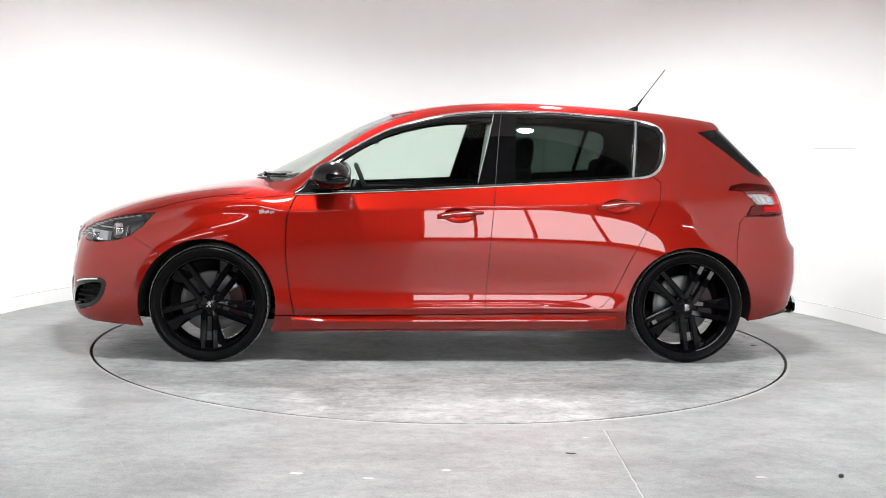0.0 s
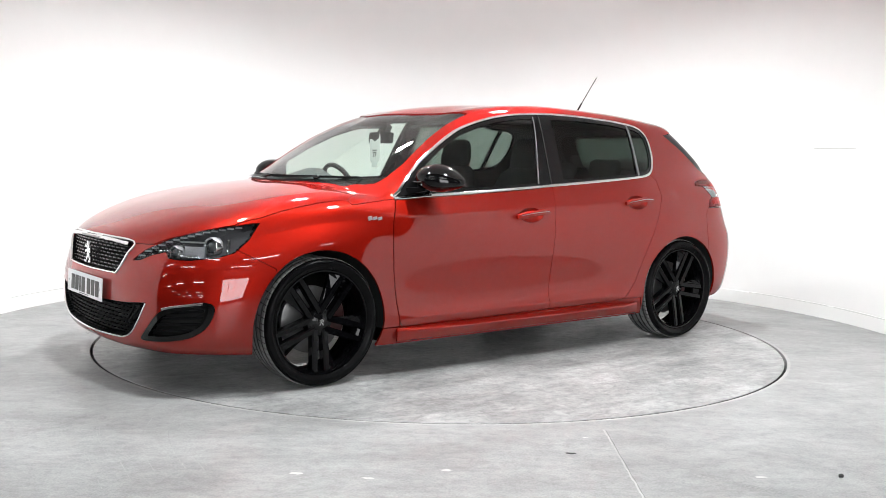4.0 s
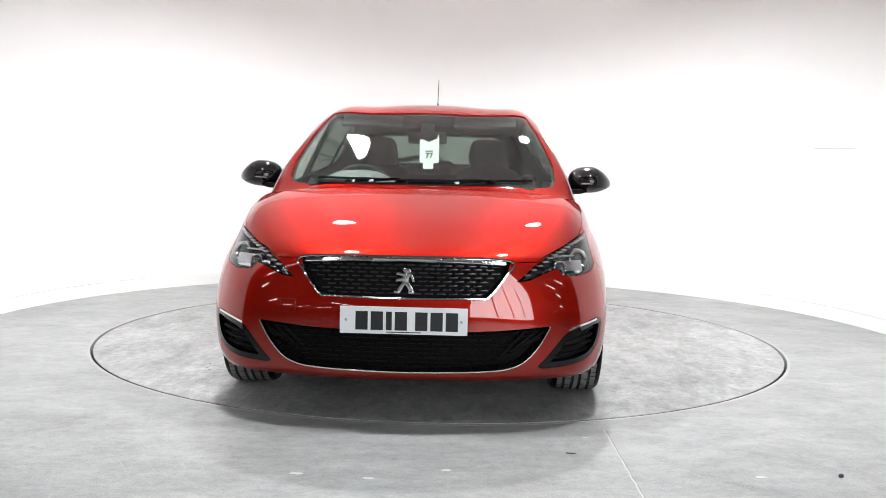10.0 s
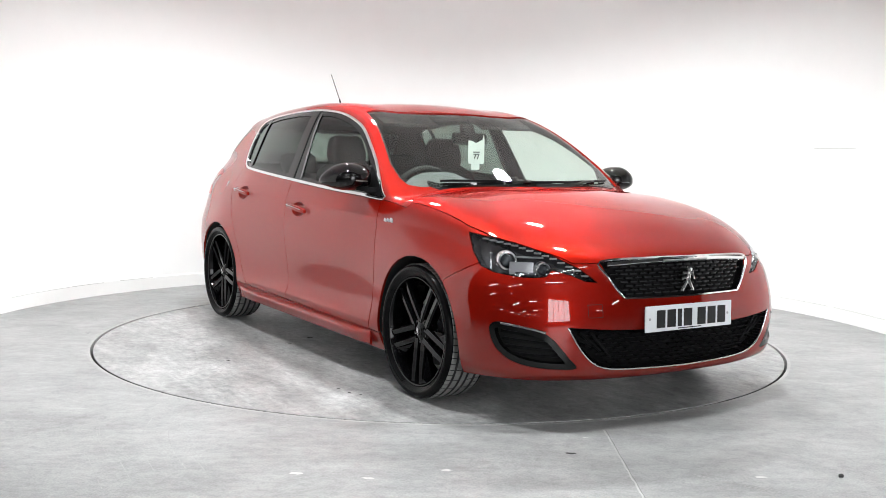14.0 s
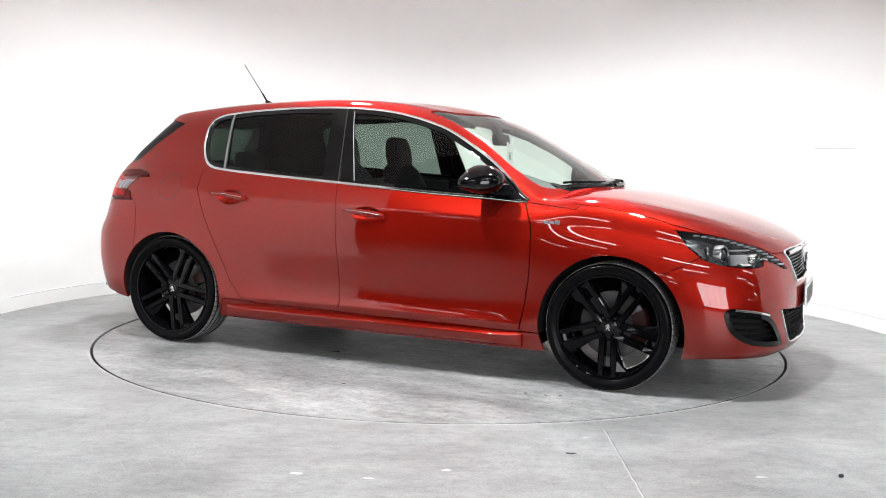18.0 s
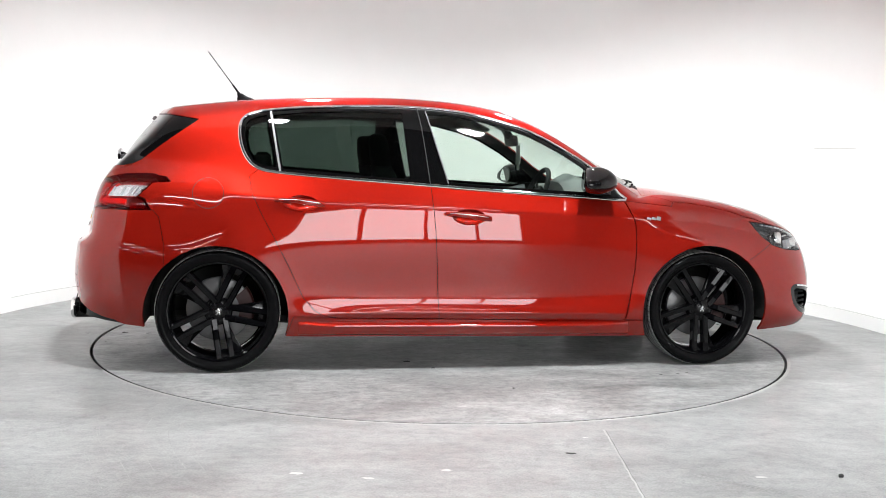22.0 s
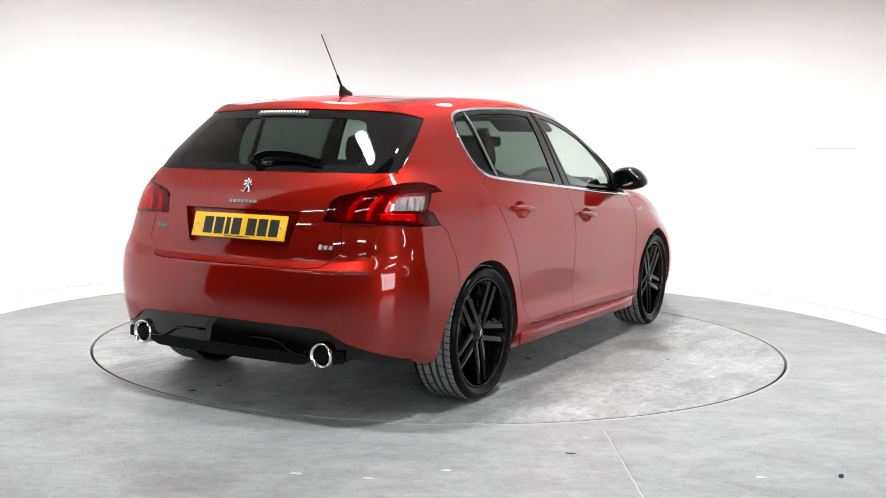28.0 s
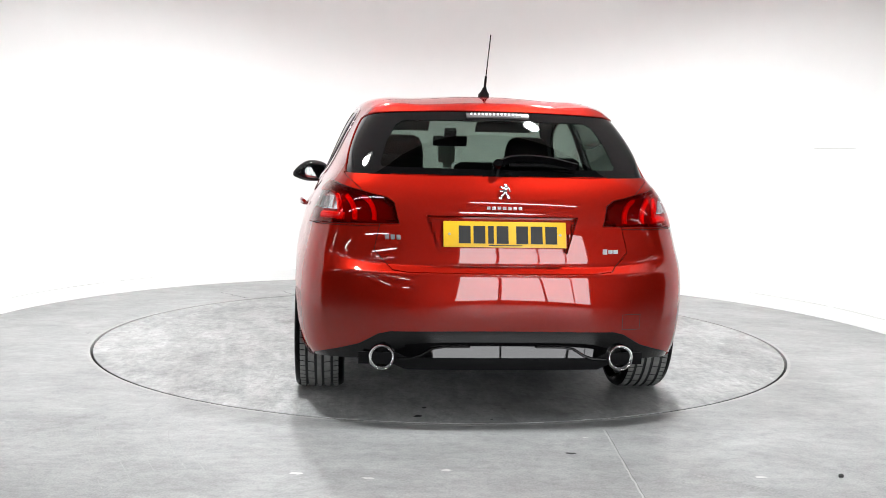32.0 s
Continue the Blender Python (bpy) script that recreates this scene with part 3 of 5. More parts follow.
def panel(name, surf, material, parent, label="", depth=0.012, flip=False, sharp=40):
    if not len(surf[1]):
        return None
    V, F = rim(surf, depth) if depth else surf
    V = V.copy()
    if flip:
        V[:, 1] *= -1
    faces = [tuple(f[:3]) if f[2] == f[3] else tuple(f) for f in F.tolist()]
    if flip:
        faces = [f[::-1] for f in faces]
    me = bpy.data.meshes.new(name)
    me.from_pydata(V.tolist(), [], faces)
    me.update()
    bm = bmesh.new()
    bm.from_mesh(me)
    for e in bm.edges:
        if len(e.link_faces) == 2 and e.calc_face_angle(0) > radians(sharp):
            e.smooth = False
    for f in bm.faces:
        f.smooth = True
    bm.to_mesh(me)
    bm.free()
    me.materials.append(material)
    ob = new(name, me)
    ob.parent = parent
    if label:
        ob["label"] = label
    return ob


def on_side(x, z, d=0.0, s=1):
    """The skin's point at (x, z) on the left side, d in front of it; s=-1: its mirror."""
    p, n, _, _ = SKIN_TREE.ray_cast(Vector((x, 2.0, z)), Vector((0, -1, 0)))
    n = n if n.y > 0 else -n
    p = p + n * d
    return Vector((p.x, p.y * s, p.z))


def on_front(y, z, d=0.0):
    p, n, _, _ = SKIN_TREE.ray_cast(Vector((4.0, y, z)), Vector((-1, 0, 0)))
    return p + (n if n.x > 0 else -n) * d


def on_rear(y, z, d=0.0):
    p, n, _, _ = SKIN_TREE.ray_cast(Vector((-4.0, y, z)), Vector((1, 0, 0)))
    return p + (n if n.x < 0 else -n) * d


def on_corner(q, z, d=0.0, front=True, s=1):
    f = 1 if front else -1
    o = Vector((-q * D * f + 4 * D * f, q * D + 4 * D, z)) if front else Vector((q * D - 4 * D, q * D + 4 * D, z))
    p, n, _, _ = SKIN_TREE.ray_cast(o, Vector((-D * f, -D, 0)))
    n = n if n.y * 1 + n.x * f > 0 else -n
    p = p + n * d
    return Vector((p.x, p.y * s, p.z))


SKIN = (SKIN_V, SKIN_F)
n0 = normals(*SKIN)
OUT_SIGN = 1.0 if (n0[:, 1] * SKIN_V[:, 1]).sum() > 0 else -1.0

# outlines of the car's panels
ARCH_F, ARCH_R = (1.318, 0.303, 0.361), (-1.318, 0.288, 0.362)
DOOR_F = [(.852, .896), (.887, .82), (.901, .777), (.906, .66), (.902, .54), (.883, .389), (.858, .27), (.84, .254), (.37, .258), (-.172, .27), (-.185, .516), (-.201, .754), (-.222, .97), (-.1, .95), (.357, .922)]
DOOR_R = [(-.222, .97), (-.201, .754), (-.185, .516), (-.172, .27), (-.465, .275), (-.70, .279), (-.778, .291), (-.822, .318), (-.882, .385), (-.956, .546), (-1.03, .693), (-1.092, .809), (-1.14, .91), (-1.156, 1.0), (-1.11, 1.035), (-.993, 1.018), (-.54, .986)]
GLASS_AREA = [(.858, .905), (.657, .917), (.357, .931), (.059, .95), (-.222, .968), (-.54, .988), (-.841, 1.008), (-.993, 1.02), (-1.09, 1.034), (-1.15, 1.068), (-1.19, 1.133), (-1.207, 1.21), (-1.202, 1.277), (-1.17, 1.317), (-1.111, 1.338), (-1.034, 1.349), (-.879, 1.364), (-.569, 1.38), (-.303, 1.382), (-.105, 1.371), (.05, 1.35), (.206, 1.314), (.36, 1.262), (.513, 1.182), (.664, 1.088), (.767, 1.0), (.824, .94)]
GLASS_F = [(-.128, .985), (-.222, 1.35), (-.105, 1.345), (.04, 1.325), (.195, 1.29), (.345, 1.24), (.50, 1.16), (.63, 1.075), (.66, .945), (.357, .957), (.059, .973)]
GLASS_R = [(-.327, 1.0), (-.358, 1.35), (-.569, 1.355), (-.879, 1.34), (-1.035, 1.322), (-.985, 1.042), (-.841, 1.033), (-.54, 1.012)]
GLASS_Q = [(-1.018, 1.048), (-1.066, 1.318), (-1.11, 1.312), (-1.155, 1.295), (-1.178, 1.265), (-1.182, 1.21), (-1.168, 1.14), (-1.135, 1.08), (-1.085, 1.056)]
SCREEN = [(1.113, 0), (1.10, .19), (1.058, .376), (.99, .57), (.945, .645), (.90, .69), (.845, .704), (.735, .70), (.62, .668), (.51, .638), (.36, .60), (.205, .567), (.275, .38), (.33, .2), (.338, 0)]
SCREEN = SCREEN[:-1] + [(.338, 0)] + [(x, -y) for x, y in reversed(SCREEN[1:-1])]
BONNET = [(2.14, 0), (2.13, .3), (2.066, .455), (2.02, .545), (1.872, .68), (1.72, .745), (1.585, .772), (1.366, .787), (1.13, .799), (1.08, .765), (1.0, .675), (1.018, .56), (1.08, .376), (1.123, .19), (1.136, 0)]
BONNET = BONNET + [(x, -y) for x, y in reversed(BONNET[1:-1])]
SCUTTLE = [(1.155, 0), (1.142, .19), (1.10, .376), (1.035, .56), (.975, .60), (.915, .59), (.966, .545), (1.04, .376), (1.083, .19), (1.096, 0)]
SCUTTLE = SCUTTLE + [(x, -y) for x, y in reversed(SCUTTLE[1:-1])]
GRILLE = mirrored([(0, .705), (.2, .704), (.434, .692), (.412, .632), (.348, .549), (.31, .542), (.2, .54), (0, .538)])
INTAKE = mirrored([(0, .395), (.40, .411), (.604, .428), (.556, .346), (.50, .285), (.44, .256), (.36, .244), (.2, .238), (0, .235)])
FOG = rounded([(-1.078, .256), (-1.05, .30), (-.985, .378), (-.936, .408), (-.85, .430), (-.757, .442), (-.715, .415), (-.745, .335), (-.816, .284), (-.911, .262), (-1.0, .255)], 4)
LAMP_F = [(-.577, .793), (-.677, .780), (-.795, .762), (-.953, .720), (-1.076, .664), (-1.148, .611), (-1.103, .616), (-1.036, .642), (-.962, .661), (-.945, .634), (-.90, .628), (-.832, .628), (-.72, .640), (-.655, .662), (-.61, .715)]
LAMP_R = [(-1.083, .836), (-1.048, .92), (-1.018, .941), (-.922, .968), (-.848, .984), (-.756, 1.001), (-.70, 1.004), (-.642, 1.004), (-.575, .988), (-.548, .966), (-.612, .960), (-.625, .93), (-.647, .89), (-.616, .879), (-.578, .823), (-.68, .826), (-.80, .830), (-.92, .834)]
LAMP_R_CLEAR = [(-.854, .889), (-.824, .932), (-.790, .953), (-.738, .961), (-.618, .961), (-.628, .93), (-.651, .889)]
REAR_GLASS = [(-1.415, 1.290), (-1.49, 1.236), (-1.56, 1.185), (-1.70, 1.074), (-1.745, 1.052), (-1.80, 1.045), (-1.88, 1.041), (-2.2, 1.04), (-2.2, 1.33), (-1.66, 1.325), (-1.557, 1.313)]
TAILGATE = mirrored([(0, 1.039), (.36, 1.038), (.60, 1.042), (.67, 1.046), (.66, 1.03), (.60, .98), (.515, .84), (.54, .725), (.50, .68), (.465, .648), (.40, .640), (0, .638)])
DIFFUSER = mirrored([(0, .398), (.47, .394), (.52, .382), (.556, .36), (.60, .335), (.66, .315), (.74, .288), (.79, .264), (.81, .15), (0, .15)])
BUMPER_R = [(-1.57, .1), (-1.575, .665), (-1.60, .79), (-1.63, .8235), (-2.4, .8235), (-2.4, .1)]
BUMPER_F = [(1.565, .1), (1.565, .585), (1.71, .664), (1.80, .72), (2.4, .72), (2.4, .1)]
WING = [(.86, .256), (.885, .389), (.904, .54), (.908, .66), (.903, .777), (.889, .82), (.855, .90), (1.12, .874), (1.2, 1.0), (2.2, 1.0), (1.80, .72), (1.71, .664), (1.565, .585), (1.565, .1), (1.0, .1), (.98, .254)]
SKIRT = [(1.0, .1), (.98, .2525), (.37, .2565), (-.172, .2685), (-.70, .2775), (-.79, .286), (-.93, .287), (-1.0, .1)]

F_DOOR_F, F_DOOR_R, F_AREA = by_side(DOOR_F), by_side(DOOR_R), by_side(GLASS_AREA)
F_SCREEN, F_BONNET, F_SCUTTLE = by_top(SCREEN, .9), by_top(BONNET, .6875), by_top(SCUTTLE, .9)
F_GRILLE, F_INTAKE, F_FOG, F_LAMP_F = by_front(GRILLE), by_front(INTAKE), by_front_corner(FOG), by_front_corner(LAMP_F)
F_LAMP_R, F_REAR_GLASS, F_TAILGATE, F_DIFFUSER = by_rear_corner(LAMP_R), by_side(REAR_GLASS, -1), by_rear(TAILGATE), by_rear(DIFFUSER, -1.6)
F_BUMPER_R, F_BUMPER_F, F_WING, F_SKIRT = by_side(BUMPER_R, -1), by_side(BUMPER_F, -1), by_side(WING), by_side(SKIRT)


def F_ARCHES(V):
    a = ARCH_F[2] - np.hypot(V[:, 0] - ARCH_F[0], V[:, 2] - ARCH_F[1])
    b = ARCH_R[2] - np.hypot(V[:, 0] - ARCH_R[0], V[:, 2] - ARCH_R[1])
    return np.minimum(np.maximum(a, b), np.abs(V[:, 1]) - 0.4)


GAP = 0.0017
LEFT = clip(SKIN, lambda V: V[:, 1] + 1e-9, 1)

car = tagged(new("car"), "red metallic five-door hatchback with black alloy wheels, standing on a turntable", "car")


def both_sides(name, surf, material, label="", depth=0.012):
    return [panel(name, surf, material, car, label, depth), panel(name, surf, material, car, label, depth, True)]


rest = clip(SKIN, less(F_ARCHES))
half = clip(LEFT, less(F_ARCHES))
# doors with their glass are built on the left and mirrored
doors, BOWLS = [], []
HANDLES = ((-.152, .821, .097, .797), (-1.028, .879, -.778, .860))
for xa, za, xb, zb in HANDLES:
    xc, zc = (xa + xb) / 2 + .008, (za + zb) / 2 - .003
    BOWLS.append(by_side([(xc + .092 * math.cos(t), zc + .036 * math.sin(t) + .006 * math.sin(t) ** 3) for t in np.linspace(0, 2 * math.pi, 28)[:-1]]))
for nm, fn, bowl in (("front_door", F_DOOR_F, BOWLS[0]), ("rear_door", F_DOOR_R, BOWLS[1])):
    s = clip(clip(clip(half, shrunk(fn, GAP)), less(F_AREA, 0.002)), less(bowl))
    doors.append(both_sides(nm, s, M_PAINT, "red metallic door panel"))
s = clip(clip(clip(half, shrunk(F_WING, GAP)), less(F_BONNET, GAP)), less(F_LAMP_F, GAP))
both_sides("front_wing", s, M_PAINT, "red front wing with a round wheel arch")
s = clip(half, shrunk(F_SKIRT, GAP))
both_sides("side_skirt", s, M_PAINT, "red side skirt under the doors")
bonnet = panel("bonnet", clip(clip(clip(SKIN, shrunk(F_BONNET, GAP)), less(F_GRILLE, 0.001)), less(F_LAMP_F, GAP)), M_PAINT, car, "smooth red bonnet")
s = clip(rest, shrunk(F_BUMPER_F, GAP))
for fn in (F_BONNET, F_LAMP_F, F_GRILLE, F_INTAKE, F_FOG):
    s = clip(s, less(fn, GAP))
front_bumper = panel("front_bumper", s, M_PAINT, car, "red front bumper with a wide black intake")
s = clip(rest, shrunk(F_BUMPER_R, GAP))
for fn in (F_TAILGATE, F_LAMP_R, F_DIFFUSER):
    s = clip(s, less(fn, GAP))
rear_bumper = panel("rear_bumper", s, M_PAINT, car, "red rear bumper with a stepped upper edge")
s = clip(clip(SKIN, shrunk(F_TAILGATE, GAP)), less(F_LAMP_R, GAP))
PLATE_BAY = mirrored([(0, .872), (.325, .872), (.275, .718), (0, .716)])
F_BAY = by_rear(PLATE_BAY)
tailgate = panel("tailgate", clip(s, less(F_BAY)), M_PAINT, car, "red tailgate with a recessed plate bay")
s = rest
for fn in (F_DOOR_F, F_DOOR_R, F_AREA, F_WING, F_SKIRT, F_BONNET, F_BUMPER_F, F_BUMPER_R, F_TAILGATE, F_LAMP_F, F_LAMP_R, F_DIFFUSER, F_GRILLE):
    s = clip(s, less(fn, GAP if fn is not F_AREA else 0.0))
for fn in (F_SCREEN, F_SCUTTLE, F_REAR_GLASS):
    s = clip(s, less(fn, 0.0005))
body = panel("body", s, M_PAINT, car, "red roof, pillars and rear quarters", 0.012)

# dark inner shell behind the panel gaps
s = SKIN
for fn in (F_ARCHES, F_AREA, F_SCREEN, F_REAR_GLASS, F_GRILLE, F_INTAKE, F_FOG, F_LAMP_F, F_LAMP_R, F_BAY, *BOWLS):
    s = clip(s, less(fn, -0.012 if fn in (F_AREA, F_SCREEN, F_REAR_GLASS) else 0.03 if fn is F_BAY else 0.004), 2)
panel("inner_shell", offset(s, -0.016), M_UNDER, car, "black inner shell", 0)

# glass
both_sides("window_surround", clip(offset(clip(clip(clip(LEFT, F_AREA), less(by_side(GLASS_F))), less(by_side(GLASS_R))), -0.004), less(by_side(GLASS_Q))), M_BLACK, "gloss black window surround and pillars", 0.008)
front_glass = both_sides("front_door_glass", offset(clip(LEFT, by_side(GLASS_F)), -0.009), M_GLASS, "clear door window", 0)
rear_glass = both_sides("rear_door_glass", offset(clip(LEFT, by_side(GLASS_R)), -0.009), M_PRIVACY, "dark privacy door window", 0)
both_sides("quarter_glass", offset(clip(LEFT, by_side(GLASS_Q)), -0.009), M_PRIVACY, "dark privacy quarter window", 0)
windscreen = panel("windscreen", offset(clip(SKIN, F_SCREEN), -0.006), M_SCREEN, car, "slightly dusty clear windscreen", 0)
REAR_IN = mirrored([(0, 1.285), (.41, 1.283), (.445, 1.262), (.485, 1.19), (.515, 1.09), (.505, 1.075), (0, 1.068)])
F_REAR_IN = by_rear(REAR_IN)
tail_glass = panel("rear_window", offset(clip(SKIN, F_REAR_IN), -0.006), M_PRIVACY, tailgate, "dark tinted rear window", 0)
panel("rear_window_frame", offset(clip(clip(SKIN, F_REAR_GLASS), less(F_REAR_IN)), -0.005), M_BLACK, tailgate, "gloss black rear window edge", 0.006)
panel("scuttle", offset(clip(SKIN, F_SCUTTLE), -0.008), M_MATT, car, "black plastic scuttle under the windscreen", 0.01)


def band_along(path, w, h, material, name, parent, label="", closed=False, lift=0.0):
    """A moulded strip along a line on the skin, w wide and h proud."""
    bm = bmesh.new()
    pts = [p for p, n in path]
    rings = []
    n_ = len(path)
    for i, (p, n) in enumerate(path):
        a, b = path[(i - 1) % n_ if closed else max(i - 1, 0)][0], path[(i + 1) % n_ if closed else min(i + 1, n_ - 1)][0]
        t = (b - a).normalized()
        sd = t.cross(n).normalized()
        rings.append([bm.verts.new(p + sd * x + n * (y + lift)) for x, y in ((-w / 2, -0.006), (-w / 2, h * .5), (-w * .3, h), (w * .3, h), (w / 2, h * .5), (w / 2, -0.006))])
    for i in range(n_ if closed else n_ - 1):
        a, b = rings[i], rings[(i + 1) % n_]
        for j in range(5):
            bm.faces.new((a[j], a[j + 1], b[j + 1], b[j]))
    if not closed:
        bm.faces.new(rings[0])
        bm.faces.new(rings[-1])
    return part(name, bm, material, parent, label)


def line_on(fn, outline, per=3, closed=True, s=1):
    """The outline laid on the skin, as points with normals."""
    pts = smooth_path([(a, b, 0) for a, b in outline], per, closed)
    out = []
    for p in pts:
        a, b = fn(p.x, p.y, 0.0), fn(p.x, p.y, 0.01)
        n = (b - a).normalized()
        out.append((Vector((a.x, a.y * s, a.z)), Vector((n.x, n.y * s, n.z))))
    return out


for s in (1, -1):
    band_along(line_on(on_side, GLASS_AREA, 3, True, s), 0.0155, 0.005, M_TRIM, "chrome_surround", car, "chrome strip round the side windows", True)
    band_along(line_on(on_side, [(-.274, 1.378), (-.255, 1.27), (-.237, 1.12), (-.222, .975)], 4, False, s), 0.004, 0.001, M_GAP, "pillar_seam", car, "dark seam between the doors")
    band_along(line_on(on_side, [(-1.048, 1.34), (-1.02, 1.15), (-1.0, 1.03)], 4, False, s), 0.012, 0.001, M_DIVIDER, "window_divider", car, "grey quarter window divider")
    # the bevel's reflection on the door frame, drawn as a lighter grey line
    band_along(line_on(on_side, [(-.228, 1.362), (-.18, 1.18), (-.125, .98)], 4, False, s), 0.005, 0.001, M_DIVIDER, "frame_edge_glint", car, "thin grey line painted as the door frame bevel's reflection")


# ---- wheels ----
def add_prism(bm, stations):
    """Skins a row of equal cross-sections (lists of points) and closes the ends."""
    rings = [[bm.verts.new(p) for p in s] for s in stations]
    k = len(rings[0])
    for a, b in zip(rings, rings[1:]):
        for j in range(k):
            bm.faces.new((a[j], a[(j + 1) % k], b[(j + 1) % k], b[j]))
    bm.faces.new(rings[0][::-1])
    bm.faces.new(rings[-1])


R_TYRE = 0.313
AXLE = Matrix.Rotation(radians(-90), 4, "X")  # local z becomes +y, the outer side


def wheel_at(m):
    w = new("wheel")
    w.parent = car
    w["label"] = "black twin-spoke alloy wheel with a low tyre"
    w.matrix_local = m
    bm = bmesh.new()
    wall = [(.250, .088), (.258, .098), (.264, .1005), (.272, .108), (.285, .1135), (.297, .111), (.3045, .1035), (.3055, .099), (.308, .0955), (.3095, .086)]
    add_lathe(bm, [(r, h) for r, h in wall], 72, AXLE)
    add_lathe(bm, [(r, -h) for r, h in reversed(wall)], 72, AXLE)
    part("tyre", bm, M_RUBBER, w, "black low-profile tyre sidewall", sharp=60)
    # tread: ribs between grooves, cut across at the shoulders
    bm = bmesh.new()
    cols = [-.0885, -.086, -.064, -.062, -.053, -.051, -.023, -.021, -.012, -.010, .010, .012, .021, .023, .051, .053, .062, .064, .086, .0885]
    low = {3, 4, 7, 8, 11, 12, 15, 16}
    n = 396
    rings = []
    for k in range(n):
        row = []
        for j, h in enumerate(cols):
            r = R_TYRE - (0.009 if j in low else 0.0) - (0.005 if j in (0, 19) else 0.0)
            aa = 2 * math.pi * k / n + abs(h) * 0.5
            row.append(bm.verts.new(AXLE @ Vector((r * math.cos(aa), r * math.sin(aa), h))))
        rings.append(row)
    for k in range(n):
        a, b = rings[k], rings[(k + 1) % n]
        for j in range(len(cols) - 1):
            f = bm.faces.new((a[j], a[j + 1], b[j + 1], b[j]))
            cut = (k % 6 == 0 and j in (0, 1, 17, 18)) or (k % 12 == 0 and j in (5, 13))
            # groove and cut faces get a darker colour standing in for their shade
            f.material_index = 1 if j in low or j + 1 in low or cut else 0
    tread = part("tread", bm, M_TREAD, w, "dusty grey grooved tread", smooth=False)
    tread.data.materials.append(M_GROOVE_SHADE)
    bm = bmesh.new()
    add_lathe(bm, [(.252, .086), (.256, .094), (.253, .0985), (.246, .097), (.241, .085), (.236, .06), (.229, .03), (.226, -.06), (.236, -.09), (.252, -.09)], 72, AXLE)
    part("rim", bm, M_RIM, w, "gloss black rim", sharp=50)

    def bar(bm, a, o0, o1, w0, w1, r0, r1, twist=0.0):
        ca, sa = math.cos(a), math.sin(a)
        st = []
        for k in range(5):
            f = k / 4
            r, o, wd = r0 + (r1 - r0) * f, o0 + (o1 - o0) * f, w0 + (w1 - w0) * f
            top = .078 + .012 * math.sin(f * 1.5) + twist * f
            sec = [(-wd / 2, top - .045), (-wd / 2, top - .008), (-wd / 2 + .007, top), (wd / 2 - .003, top - .004), (wd / 2, top - .012), (wd / 2, top - .045)]
            st.append([AXLE @ Vector((ca * r - sa * (o + x), sa * r + ca * (o + x), h)) for x, h in sec])
        add_prism(bm, st)

    for k in range(5):
        a = radians(90 + 72 * k)
        bm = bmesh.new()
        bar(bm, a, .0275, .033, .033, .031, .038, .246)
        bar(bm, a, -.0275, -.033, .033, .031, .038, .246)
        spoke = part("spoke", bm, M_RIM, w, "gloss black twin spoke", smooth=False)
        bm = bmesh.new()
        ca, sa = math.cos(a), math.sin(a)
        at = lambda r, o, h: AXLE @ Vector((ca * r - sa * o, sa * r + ca * o, h))
        add_prism(bm, [[at(r, o0, h0), at(r, o1, h1), at(r, o1, .035), at(r, o0, .035)] for r, o0, o1, h0, h1 in ((.095, .041, .046, .066, .064), (.16, .044, .066, .074, .058), (.215, .046, .090, .082, .060), (.246, .047, .098, .086, .070))])
        part("spoke_blade", bm, M_RIM, spoke, "broad sunk blade beside the spoke", smooth=False)
        bm = bmesh.new()
        add_prism(bm, [[at(r, -.02, h), at(r, .02, h), at(r, .02, h - .02), at(r, -.02, h - .02)] for r, h in ((.205, .048), (.225, .062), (.246, .074))])
        part("spoke_bridge", bm, M_RIM, spoke, "sunk bridge between the twin bars", smooth=False)
    bm = bmesh.new()
    add_lathe(bm, [(.0001, .080), (.028, .080), (.034, .076), (.066, .066), (.072, .058), (.072, .02), (.0001, .02)], 40, AXLE)
    part("hub", bm, M_RIM, w, "black wheel hub")
    bm = bmesh.new()
    add_lathe(bm, [(.0001, .084), (.022, .084), (.0265, .081), (.0265, .07)], 28, AXLE)
    part("hub_cap", bm, M_BLACK, w)
    part("cap_emblem", emblem(AXLE @ pose(0, 0, .0845, 0, 0, 180), .030), M_CHROME, w, "small silver emblem")
    for k in range(5):
        a = radians(90 + 72 * k)
        bm = bmesh.new()
        add_lathe(bm, [(.0001, .072), (.007, .072), (.009, .069), (.009, .05)], 6, AXLE @ pose(.05 * math.cos(a), .05 * math.sin(a), 0))
        part("wheel_bolt", bm, M_BLACK, w)
    bm = bmesh.new()
    add_lathe(bm, [(.06, .03), (.06, -.012), (.09, -.012), (.162, -.012), (.165, -.014), (.165, -.036), (.162, -.038), (.09, -.038)], 56, AXLE)
    part("brake_disc", bm, M_DISC_STEEL, w, "grey steel brake disc")
    bm = bmesh.new()
    st = []
    for k in range(7):
        a = radians(150 + 10 * k)
        st.append([AXLE @ Vector((r * math.cos(a), r * math.sin(a), h)) for r, h in ((.105, .006), (.172, .006), (.182, -.006), (.182, -.05), (.105, -.05))])
    add_prism(bm, st)
    part("caliper", bm, M_CALIPER, w, "dark red brake caliper")
    return w


